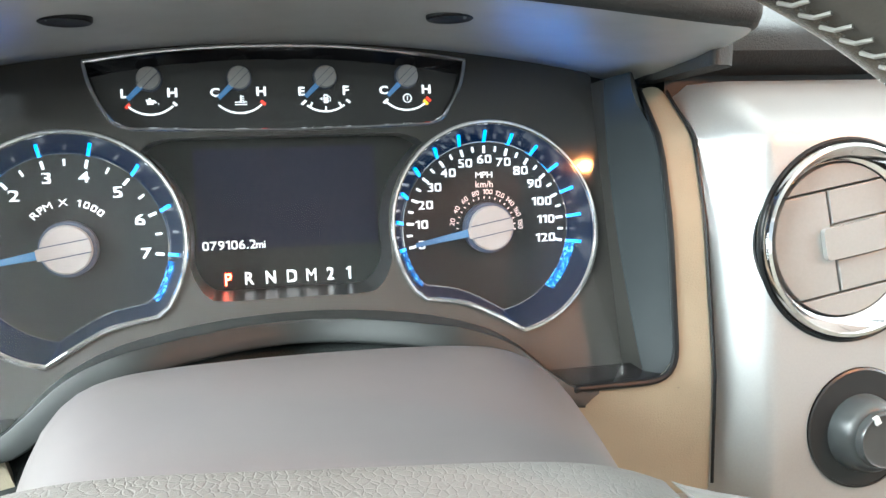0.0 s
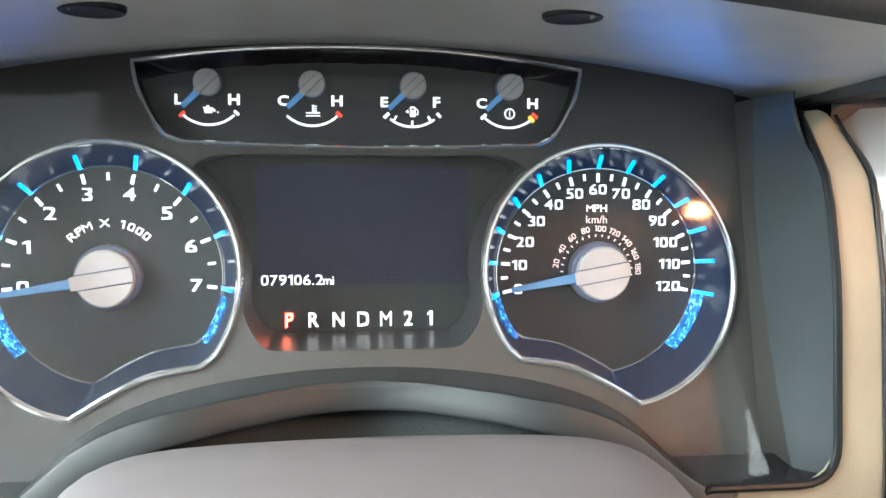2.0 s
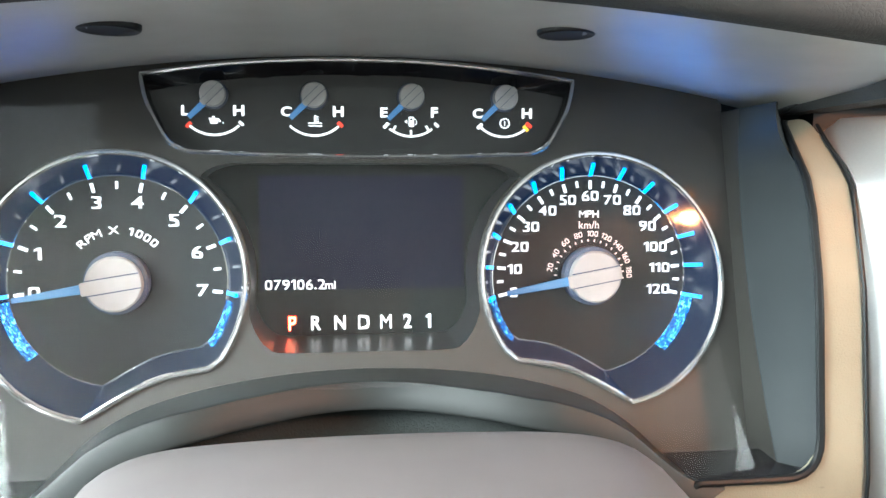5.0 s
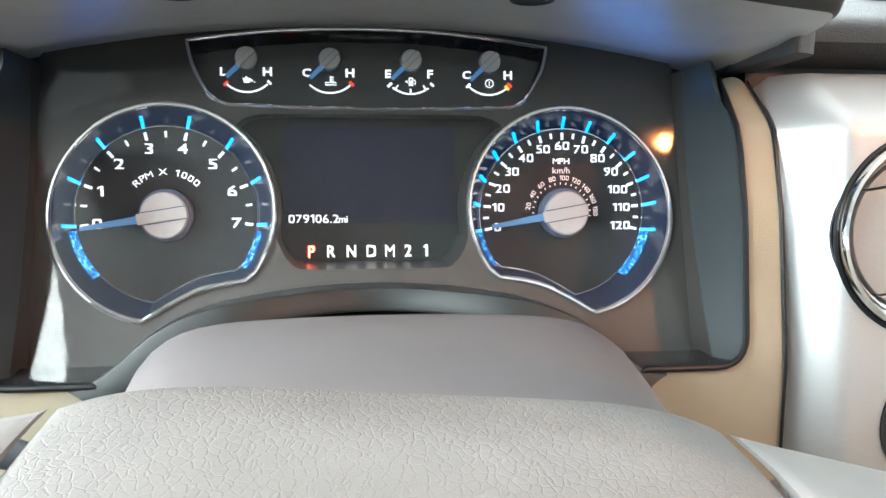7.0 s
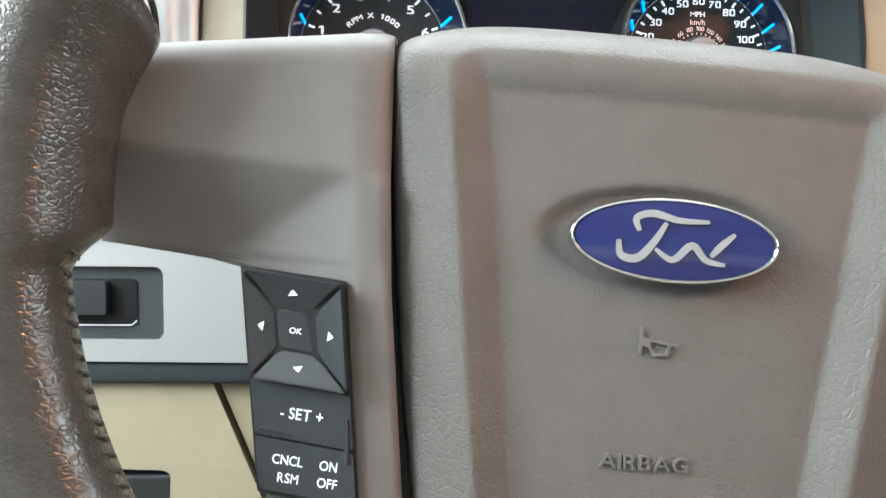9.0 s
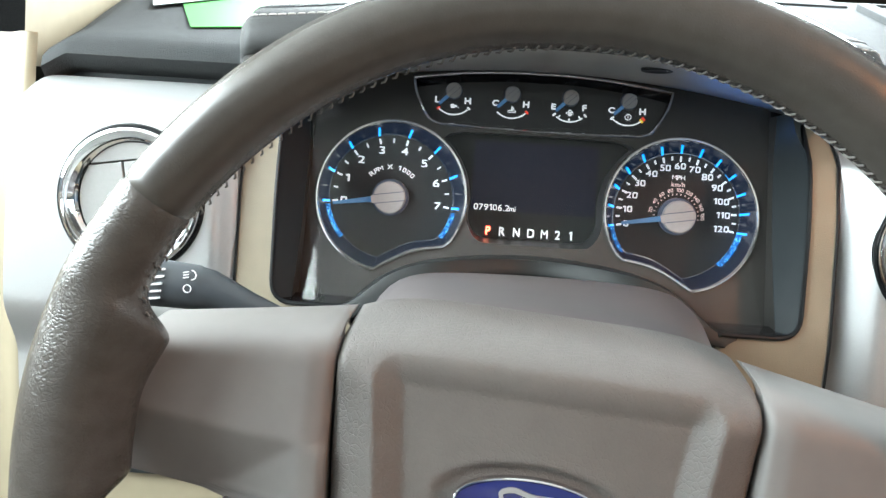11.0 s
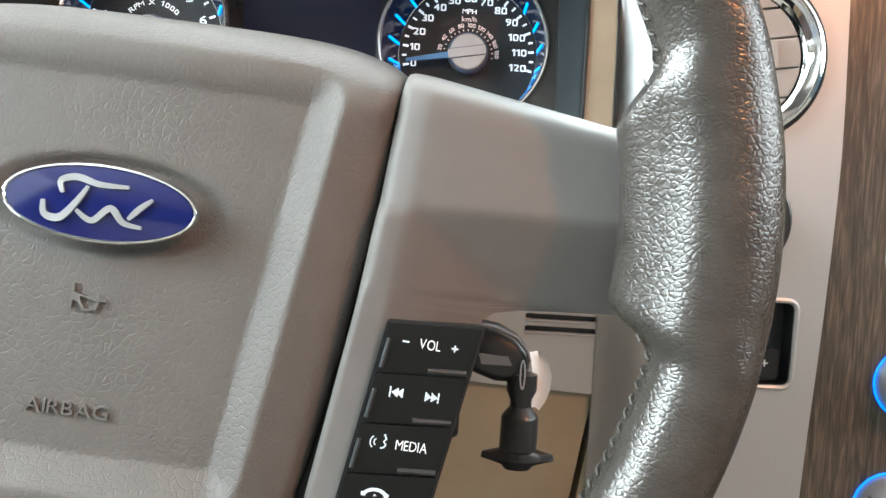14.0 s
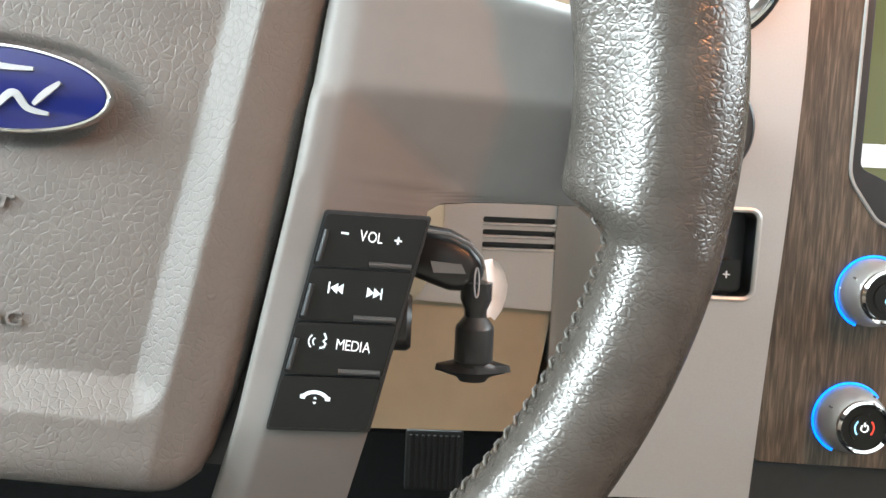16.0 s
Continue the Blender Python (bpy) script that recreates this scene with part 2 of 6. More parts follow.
STITCH = mat("pale_stitch", (0.10, 0.094, 0.086), 0.6, bump=0.4, bscale=3000, depth=0.0002)
BLACKPL = mat("black_plastic", (0.015, 0.016, 0.017), 0.35, vary=0.1, vscale=150)
CARPET = mat("black_carpet", (0.005, 0.005, 0.005), 0.95, spec=0.04, vary=0.4, vscale=600, bump=0.8, bscale=900, depth=0.002)
RUBBER = mat("pedal_rubber", (0.009, 0.009, 0.009), 0.6, vary=0.15, vscale=200)
HEADLINER = mat("light_grey_headliner", (0.70, 0.69, 0.67), 0.9, vary=0.05, vscale=300)
# Tan chosen so that the unseen rear floor and walls bounce light upwards.
CABTAN = mat("tan_cab_lining", (0.27, 0.25, 0.215), 0.6, vary=0.08, vscale=30, bump=0.3, bscale=500, depth=0.0003)
DOORM = mat("dark_grey_door_vinyl", (0.09, 0.09, 0.088), 0.5, vary=0.1, vscale=30, bump=0.4, bscale=500, depth=0.0003)
LABELW = mat("white_paper_tag", (0.74, 0.79, 0.82), 0.6, vary=0.05, vscale=200)
KNOBD = mat("slate_knob", (0.045, 0.050, 0.052), 0.30, vary=0.05, vscale=200)
KNOBM = mat("grey_knob", (0.16, 0.165, 0.17), 0.3, 0.3)
NAVI = mat("touch_display", (0.05, 0.055, 0.03), 0.1, emit=(0.14, 0.14, 0.05), power=0.6)
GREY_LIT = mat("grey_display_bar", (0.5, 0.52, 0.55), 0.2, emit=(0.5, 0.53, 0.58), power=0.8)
BLUE_RING = mat("blue_lit_ring", (0.02, 0.2, 0.8), 0.3, emit=(0.01, 0.20, 1.0), power=1.6)
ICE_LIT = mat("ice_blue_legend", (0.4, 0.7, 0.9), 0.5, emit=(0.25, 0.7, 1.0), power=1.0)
RED_GLOW = mat("red_backlit", (0.7, 0.08, 0.03), 0.5, emit=(1.0, 0.018, 0.003), power=14.0)
STITCH_PALE = mat("pale_grey_thread", (0.42, 0.40, 0.37), 0.7, bump=0.4, bscale=3000, depth=0.0002)
TRAYM = mat("mid_grey_moulded_plastic", (0.035, 0.037, 0.038), 0.8, vary=0.06, vscale=60, bump=0.2, bscale=900, depth=0.0002, spec=0.1)
LEAF_GREEN = mat("green_print", (0.03, 0.22, 0.02), 0.5, vary=0.05, vscale=80)
PAD_SMOOTH = mat("taupe_smooth_vinyl", (0.125, 0.119, 0.114), 0.38, vary=0.05, vscale=80)
LENS_BULGE = 0.008
WOOD, LENS = wood_mat(), lens_mat()


# ---- builders ----
BASES = {}


def thing(name, base=(0, 0, 0), label="", category="", group="", kind="", axes=None):
    ob = new(name)
    ob.empty_display_size = 0.02
    ob.matrix_world = (axes if axes else CAR) @ Matrix.Translation(base)
    BASES[ob] = Vector(base)
    return tagged(ob, label, category, group, kind)


def base_of(ob):
    while ob not in BASES:
        ob = ob.parent
    return BASES[ob]


def part(name, bm, material, parent, label="", smooth=35):
    """Links a bmesh, given in the axes of the thing, as one mesh object under a thing or a part."""
    bmesh.ops.translate(bm, vec=-base_of(parent), verts=bm.verts)
    bmesh.ops.recalc_face_normals(bm, faces=bm.faces)
    me = bpy.data.meshes.new(name)
    bm.to_mesh(me)
    bm.free()
    me.materials.append(material)
    if smooth:
        me.shade_smooth()
        me.set_sharp_from_angle(angle=radians(smooth))
    ob = new(name, me)
    ob.parent = parent
    if 12 < smooth < 50 and len(me.polygons) < 4000:
        wn_mod = ob.modifiers.new("weighted_normal", "WEIGHTED_NORMAL")
        wn_mod.keep_sharp = True
    return tagged(ob, label)


def plate(outer, holes=(), front=None, depth=0.003, bevel=0.0, seg=2):
    """A plate over an outline of (x, z), with holes, its front at y = front(x, z), its back depth behind."""
    bm = bmesh.new()
    f = front if callable(front) else (lambda x, z: front)
    loops = []
    for loop in (outer, *holes):
        vs = [bm.verts.new((x, 0, z)) for x, z in loop]
        es = [bm.edges.new((vs[i], vs[(i + 1) % len(vs)])) for i in range(len(vs))]
        loops.append((vs, es))
    bmesh.ops.triangle_fill(bm, edges=[e for _, es in loops for e in es], use_beauty=True, use_dissolve=False, normal=(0, -1, 0))
    faces = list(bm.faces)
    back = {v: bm.verts.new((v.co.x, f(v.co.x, v.co.z) + depth, v.co.z)) for vs, _ in loops for v in vs}
    for vs, _ in loops:
        for v in vs:
            v.co.y = f(v.co.x, v.co.z)
    for face in faces:
        bm.faces.new([back[v] for v in reversed(face.verts)])
    for vs, _ in loops:
        for i, v in enumerate(vs):
            w = vs[(i + 1) % len(vs)]
            bm.faces.new((v, w, back[w], back[v]))
    bmesh.ops.recalc_face_normals(bm, faces=bm.faces)
    if bevel:
        es = [bm.edges.get((vs[i], vs[(i + 1) % len(vs)])) for vs, _ in loops for i in range(len(vs))]
        bmesh.ops.bevel(bm, geom=[e for e in es if e], offset=bevel, segments=seg, profile=0.5, affect="EDGES", clamp_overlap=True)
    return bm


def loft(sections, closed=True, caps=(False, False)):
    """Quads between loops of points."""
    bm = bmesh.new()
    rows = [[bm.verts.new(p) for p in s] for s in sections]
    n = len(rows[0])
    for a, b in zip(rows, rows[1:]):
        for i in range(n if closed else n - 1):
            j = (i + 1) % n
            bm.faces.new((a[i], a[j], b[j], b[i]))
    for flag, row in zip(caps, (rows[0], rows[-1])):
        if flag:
            bm.faces.new(row)
    bmesh.ops.remove_doubles(bm, verts=bm.verts, dist=1e-7)
    return bm


def lathe(cx, cz, profile, n=48, squash=1.0):
    """A turned shape about the axis along y through (cx, cz): profile of (radius, y)."""
    secs = [[(cx + r * math.cos(2 * math.pi * i / n), y, cz + squash * r * math.sin(2 * math.pi * i / n)) for i in range(n)] for r, y in profile]
    return loft(secs, True, (profile[0][0] > 1e-6, profile[-1][0] > 1e-6))


def box(x0, x1, y0, y1, z0, z1, bevel=0.0, seg=2):
    bm = bmesh.new()
    bmesh.ops.create_cube(bm, size=1)
    for v in bm.verts:
        v.co = Vector((x0 + (v.co.x + 0.5) * (x1 - x0), y0 + (v.co.y + 0.5) * (y1 - y0), z0 + (v.co.z + 0.5) * (z1 - z0)))
    if bevel:
        bmesh.ops.bevel(bm, geom=list(bm.edges), offset=bevel, segments=seg, profile=0.5, affect="EDGES", clamp_overlap=True)
    return bm


def tube(points, radius, n=8, closed=False):
    """A round tube along points; radius a number or one for each point."""
    pts = [Vector(p) for p in points]
    secs, ref = [], Vector((0, 1, 0.01))
    for i, p in enumerate(pts):
        a = pts[i - 1] if (i or closed) else p
        b = pts[(i + 1) % len(pts)] if (i < len(pts) - 1 or closed) else p
        t = (b - a).normalized()
        side = t.cross(ref).normalized()
        up = side.cross(t)
        r = radius[i] if isinstance(radius, (list, tuple)) else radius
        secs.append([p + r * (math.cos(2 * math.pi * k / n) * side + math.sin(2 * math.pi * k / n) * up) for k in range(n)])
    if closed:
        secs.append(secs[0])
    return loft(secs, True, (not closed, not closed))


def rounded(x0, x1, z0, z1, r, n=6):
    pts = []
    for cx, cz, a in ((x1 - r, z1 - r, 0), (x0 + r, z1 - r, 90), (x0 + r, z0 + r, 180), (x1 - r, z0 + r, 270)):
        for i in range(n + 1):
            t = radians(a + 90 * i / n)
            pts.append((cx + r * math.cos(t), cz + r * math.sin(t)))
    return pts


def soft_poly(corners, r=0.004, n=5):
    """An outline through corners, each rounded by r (or its own third number)."""
    out, m = [], len(corners)
    for i in range(m):
        p, a, b = Vector(corners[i][:2]), Vector(corners[i - 1][:2]), Vector(corners[(i + 1) % m][:2])
        q = corners[i][2] if len(corners[i]) > 2 else r
        q = min(q, (a - p).length * 0.48, (b - p).length * 0.48)
        s, e = p + (a - p).normalized() * q, p + (b - p).normalized() * q
        for k in range(n + 1):
            t = k / n
            out.append(tuple((1 - t) ** 2 * s + 2 * t * (1 - t) * p + t * t * e))
    return out


def smooth_curve(pts, n=8):
    """A smooth line through 2D points."""
    out = []
    P4 = [pts[0], *pts, pts[-1]]
    for i in range(len(pts) - 1):
        a, b, c, d = (np.array(P4[i + k], float) for k in range(4))
        for k in range(n):
            t = k / n
            out.append(tuple(0.5 * (2 * b + (c - a) * t + (2 * a - 5 * b + 4 * c - d) * t * t + (3 * b - a - 3 * c + d) * t ** 3)))
    out.append(tuple(pts[-1]))
    return out


def glyph_mesh(ch):
    cu = bpy.data.curves.new("lettering", "FONT")
    cu.body, cu.size, cu.align_x, cu.align_y = ch, 1.0, "LEFT", "TOP_BASELINE"
    cu.offset, cu.extrude, cu.resolution_u = min(lettering_bold[0], 0.0 if ch in "MW" else 1.0), 0.0, 4
    ob = bpy.data.objects.new("lettering", cu)
    scene.collection.objects.link(ob)
    me = bpy.data.meshes.new_from_object(ob.evaluated_get(bpy.context.evaluated_depsgraph_get()))
    bm = bmesh.new()
    bm.from_mesh(me)
    bpy.data.objects.remove(ob)
    bpy.data.curves.remove(cu)
    bpy.data.meshes.remove(me)
    return bm


def one_glyph():
    """The dials' figure one: an upright with a flag."""
    bm = bmesh.new()
    w = 0.055 + lettering_bold[0]
    for quad in (((0.22 - w, 0), (0.22 + w, 0), (0.22 + w, 0.70), (0.22 - w, 0.70)), ((0.0, 0.49), (0.22 - w, 0.57), (0.22 - w, 0.70), (0.15, 0.70), (0.0, 0.60))):
        bm.faces.new([bm.verts.new((x, y, 0)) for x, y in quad])
    return bm


lettering_bold = [0.0]


def lettering(body, size, depth=0.0003, wide=1.0, bold=0.0, square=0.0, gap=0.09):
    """Flat lettering of that height, centred on the origin in the x-z plane, facing -y. square: how far its round strokes are squared off, as on the dials."""
    lettering_bold[0] = bold
    glyphs, at = [], 0.0
    for ch in body:
        if ch == " ":
            at += 0.30
            continue
        bm = one_glyph() if ch == "1" and square else glyph_mesh(ch)
        xs, ys = [v.co.x for v in bm.verts], [v.co.y for v in bm.verts]
        x0, x1, y0, y1 = min(xs), max(xs), min(ys), max(ys)
        cx, cy, hw, hh = (x0 + x1) / 2, (y0 + y1) / 2, max(1e-4, (x1 - x0) / 2), max(1e-4, (y1 - y0) / 2)
        for v in bm.verts:
            u, w = (v.co.x - cx) / hw, (v.co.y - cy) / hh
            m = max(abs(u), abs(w))
            if square and ch in "0235689CDGOPRS" and m > 1e-3:
                k = (math.hypot(u, w) / m) ** square
                u, w = max(-1, min(1, u * k)), max(-1, min(1, w * k))
            v.co = Vector((at + hw + u * hw, 0, cy + w * hh))
        glyphs.append((bm, y0, y1))
        at += 2 * hw + gap
    lo, hi = min(g[1] for g in glyphs), max(g[2] for g in glyphs)
    h = hi - lo
    k = size / h if h > 0.2 else size / 0.7
    bm = merge(*[g[0] for g in glyphs])
    for v in bm.verts:
        v.co = Vector(((v.co.x - (at - gap) / 2) * k * wide, 0, (v.co.z - (lo + hi) / 2) * k))
    return bm


def put(bm, x, y, z, turn=0.0):
    """Turns a flat bmesh by degrees in the x-z plane (anticlockwise to one who looks along +y) and moves it."""
    bmesh.ops.transform(bm, matrix=Matrix.Translation((x, y, z)) @ pose(0, 0, 0, 0, -turn, 0), verts=bm.verts)
    return bm


def smoothstep(a, b, x):
    t = min(1, max(0, (x - a) / (b - a)))
    return t * t * (3 - 2 * t)


def merge(*bms):
    out = bmesh.new()
    for b in bms:
        me = bpy.data.meshes.new("tmp")
        b.to_mesh(me)
        b.free()
        out.from_mesh(me)
        bpy.data.meshes.remove(me)
    return out


def arc(cx, cz, r, a0, a1, n=24):
    return [(cx + r * math.cos(radians(a0 + (a1 - a0) * i / n)), cz + r * math.sin(radians(a0 + (a1 - a0) * i / n))) for i in range(n + 1)]


def ribbon(pts, width, y, depth=0.0004, closed=False):
    """A flat stroke of that width along (x, z) points."""
    P = [Vector((x, z)) for x, z in pts]
    L, R = [], []
    for i, p in enumerate(P):
        a = P[i - 1] if (i or closed) else p
        b = P[(i + 1) % len(P)] if (i < len(P) - 1 or closed) else p
        t = (b - a).normalized()
        nrm = Vector((-t.y, t.x)) * width / 2
        L.append(p + nrm)
        R.append(p - nrm)
    secs = [[(l.x, y, l.y), (r.x, y, r.y), (r.x, y + depth, r.y), (l.x, y + depth, l.y)] for l, r in zip(L, R)]
    if closed:
        secs.append(secs[0])
    return loft(secs, True, (not closed, not closed))


# ---- shell of the cab: plain surfaces that close the place ----
def shell(name, pts, thick, material, label):
    """A slab from four corners (in the dashboard's axes), thickened away from the cab's middle."""
    bm = bmesh.new()
    p = [Vector(q) for q in pts]
    nrm = (p[1] - p[0]).cross(p[2] - p[0]).normalized()
    mid = sum(p, Vector()) / 4
    if nrm.dot(Vector((0.3, -0.5, 0.8)) - mid) > 0:
        nrm = -nrm
    a = [bm.verts.new(q) for q in p]
    b = [bm.verts.new(q + thick * nrm) for q in p]
    bm.faces.new(a)
    bm.faces.new(b[::-1])
    for i in range(4):
        bm.faces.new((a[i], a[(i + 1) % 4], b[(i + 1) % 4], b[i]))
    bmesh.ops.transform(bm, matrix=CAR, verts=bm.verts)
    bmesh.ops.recalc_face_normals(bm, faces=bm.faces)
    me = bpy.data.meshes.new(name)
    bm.to_mesh(me)
    bm.free()
    me.materials.append(material)
    return tagged(new(name, me), label, name.split("_")[0], kind="structure")


shell("floor", ((-0.75, -0.40, 0.086), (1.45, -0.40, 0.086), (1.45, 0.75, 0.42), (-0.75, 0.75, 0.42)), 0.03, CARPET, "black carpeted floor of the footwell")
# Unseen, split off from the black floor as a tan reflector.
shell("floor_rear", ((-0.75, -1.9, -0.35), (1.45, -1.9, -0.35), (1.45, -0.40, 0.086), (-0.75, -0.40, 0.086)), 0.03, CABTAN, "unseen tan floor behind the footwell, added to bounce light")
shell("ceiling", ((-0.75, -1.9, 0.95), (1.45, -1.9, 0.95), (1.45, 0.1, 1.53), (-0.75, 0.1, 1.53)), 0.03, HEADLINER, "light grey cloth headliner of the cab")
shell("wall_left", ((-0.72, -1.9, -0.35), (-0.72, 0.75, 0.42), (-0.72, 0.75, 1.0), (-0.72, -1.9, 0.45)), 0.04, CABTAN, "tan door panel below the side window")
shell("wall_right", ((1.42, -1.9, -0.35), (1.42, 0.75, 0.42), (1.42, 0.75, 1.0), (1.42, -1.9, 0.45)), 0.04, CABTAN, "tan door panel below the side window")
shell("wall_back", ((-0.75, -1.85, -0.35), (1.45, -1.85, -0.35), (1.45, -1.85, 0.7), (-0.75, -1.85, 0.7)), 0.04, CABTAN, "tan back wall of the cab")
shell("wall_front", ((-0.75, 0.45, 0.2), (1.45, 0.45, 0.2), (1.45, 0.45, 1.02), (-0.75, 0.45, 1.02)), 0.03, CARPET, "black bulkhead in front of the footwell")


# ---- dashboard ----
def mask_y(x, z):
    return -0.033 + 0.22 * (z - 0.80)


FASCIA = ((0.40, -0.060), (0.55, -0.068), (0.65, -0.082), (0.727, -0.088), (0.80, -0.082), (0.84, -0.073), (0.86, -0.057), (0.875, -0.045), (0.90, -0.02))


def fascia_y(x, z):
    return float(np.interp(z, [a for a, _ in FASCIA], [b for _, b in FASCIA]))


def arch_z(x):
    return 0.7650 - 1.5 * x * x - 0.018 * (abs(x) / 0.128) ** 8


def gauge_outline(side, cx, cz, r, step=6):
    pts = [(math.cos(radians(a)), math.sin(radians(a))) for a in range(-80, 220, step)]
    pts += smooth_curve([(-0.777, -0.629), (-0.387, -0.696), (-0.109, -0.818), (0.174, -0.985)], 6)[1:-1]
    return [(cx + side * r * x, cz + r * z) for x, z in (pts if side > 0 else pts[::-1])]


RING_X, RING_Z, RING_R = 0.1047, 0.802, 0.0545
DIAL_X, DIAL_Z, DIAL_R = 0.1085, 0.7995, 0.0475

WINDOW = smooth_curve([(-0.0945, 0.8900), (-0.060, 0.8950), (-0.022, 0.8975), (0.022, 0.8975), (0.060, 0.8945), (0.0955, 0.8895)], 5) + \
    smooth_curve([(0.0955, 0.8895), (0.0925, 0.878), (0.0875, 0.868), (0.0815, 0.8595), (0.0735, 0.8560)], 5)[1:] + \
    smooth_curve([(0.0735, 0.8560), (0.0, 0.8545), (-0.0735, 0.8565)], 6)[1:] + \
    smooth_curve([(-0.0735, 0.8565), (-0.0815, 0.860), (-0.0870, 0.868), (-0.0920, 0.879), (-0.0945, 0.8900)], 5)[1:-1]


def display_half():
    """Right half of the display opening: it follows the gauge ring, with round corners above and below."""
    pts = smooth_curve([(0.0, 0.8520), (0.050, 0.8518), (0.0600, 0.8510), (0.0668, 0.8485), (0.0712, 0.8440)], 5)[:-1]
    pts += [(RING_X + 0.0566 * math.cos(radians(a)), RING_Z + 0.0566 * math.sin(radians(a))) for a in range(128, 193, 5)]
    return pts + smooth_curve([(0.0488, 0.7880), (0.0464, 0.7815), (0.0415, 0.7750), (0.0335, 0.7724), (0.0, 0.7724)], 5)


half = display_half()
DISPLAY = half + [(-x, z) for x, z in reversed(half[1:-1])]

cluster = thing("instrument_cluster", (0, 0, 0.80), "black instrument cluster with two chrome-ringed gauges and lit numerals", "instrument cluster")

mask_outer = [(x, arch_z(x) - 0.0005) for x in np.linspace(-0.134, 0.134, 41)]
mask_outer += [(0.1662, 0.724), (0.1664, 0.80), (0.1664, 0.8800)] + [(x, 0.900 - 0.62 * x * x) for x in np.linspace(0.164, -0.164, 31)] + [(-0.1664, 0.8800), (-0.1664, 0.80), (-0.1662, 0.724)]
part("mask", plate(mask_outer, [gauge_outline(s, s * RING_X, RING_Z, RING_R) for s in (-1, 1)] + [WINDOW, DISPLAY], mask_y, 0.0025, 0.0006),
     MASK, cluster, "matt black gauge mask")


def rim_bead(outline, r, lift, n=8):
    return tube([(x, mask_y(x, z) - lift, z) for x, z in outline], r, n, True)


def tick(cx, cz, ang, r0, r1, w, y=-0.0004):
    d, q = Vector((math.cos(radians(ang)), math.sin(radians(ang)))), Vector((-math.sin(radians(ang)), math.cos(radians(ang)))) * w / 2
    c = Vector((cx, cz))
    pts = [c + d * r0 - q, c + d * r1 - q, c + d * r1 + q, c + d * r0 + q]
    return plate([(p.x, p.y) for p in pts], (), y, 0.0005)


def wall_point(cx, cz, ang, f, off=0.0006):
    """A point on a gauge's inner wall, from the dial's edge (f = 0) to the ring (f = 1), just clear of it."""
    c, d = math.cos(radians(ang)), math.sin(radians(ang))
    ox, oz = math.copysign(RING_X, cx) + RING_R * c, RING_Z + RING_R * d
    ix, iz = cx + DIAL_R * c, cz + DIAL_R * d
    return Vector((ix + (ox - ix) * f - off * c, mask_y(ox, oz) * f - 0.0004, iz + (oz - iz) * f - off * d))


def light_bar(cx, cz, ang, w=0.0016, f0=0.05, f1=0.55):
    q = Vector((-math.sin(radians(ang)), 0, math.cos(radians(ang)))) * w / 2
    secs = []
    for f in (f0, f1):
        p, b = wall_point(cx, cz, ang, f, 0.0008), wall_point(cx, cz, ang, f, -0.0004)
        secs.append([p - q, p + q, b + q, b - q])
    return loft(secs, True, (True, True))


def needle_part(cx, cz, ang, length, w0, w1, y, parent):
    d, q = Vector((math.cos(radians(ang)), math.sin(radians(ang)))), Vector((-math.sin(radians(ang)), math.cos(radians(ang))))
    c = Vector((cx, cz))
    pts = [c - q * w0 / 2, c + d * length - q * w1 / 2, c + d * length + q * w1 / 2, c + q * w0 / 2]
    bm = plate([(p.x, p.y) for p in pts], (), y, 0.0012, 0.0003, 1)
    return part("needle", bm, NEEDLE, parent, "translucent blue pointer")


def hub_part(cx, cz, ang, r, y, parent):
    part("hub_skirt", lathe(cx, cz, [(r * 1.14, -0.0005), (r * 1.14, y * 0.55), (r * 1.04, y * 0.62), (0, y * 0.62)], 40), SKIRT, parent)
    cap = part("hub_cap", lathe(cx, cz, [(r * 0.98, y * 0.5), (r, y * 0.94), (r * 0.94, y), (0, y - 0.0004)], 40), SILVERCAP, parent, "satin silver pointer cap")
    bar = rounded(-r * 1.12, r * 0.98, -r * 0.24, r * 0.24, r * 0.05, 3)
    bm = plate(bar, (), y - 0.0012, 0.0014, 0.0003, 1)
    part("cap_bar", put(bm, cx, 0, cz, ang - 180 + 360), SILVERCAP, parent)
    # Slate strips along the raised bar paint the shade at its edges.
    for e in (-1, 1):
        part("groove", put(box(-r * 0.93, r * 0.93, y - 0.0003, y + 0.0008, e * r * 0.27 - r * 0.022, e * r * 0.27 + r * 0.022), cx, 0, cz, ang), SKIRT, parent)
    return cap


def big_gauge(side, name, label):
    cx, cz = side * DIAL_X, DIAL_Z
    inner = gauge_outline(side, cx, cz, DIAL_R)
    outer = gauge_outline(side, side * RING_X, RING_Z, RING_R)
    dial = part(name, plate(inner, (), 0.0, 0.003), DIAL, cluster, label)
    a = [(x, mask_y(x, z) + 0.0005, z) for x, z in outer]
    b = [(x, 0.0006, z) for x, z in inner]
    mid = [tuple(0.45 * np.array(p) + 0.55 * np.array(q)) for p, q in zip(a, b)]
    part("gauge_wall", loft([a, mid, b]), WALLM, dial, "smoked dark inner wall with a painted faint blue glow")
    part("chrome_ring", rim_bead(outer, 0.0014, 0.0012, 10), RINGM, dial, "bright chrome gauge ring")
    part("inner_ring", tube([(x, -0.0006, z) for x, z in inner], 0.00035, 6, True), CHROME, dial)
    return dial, cx, cz


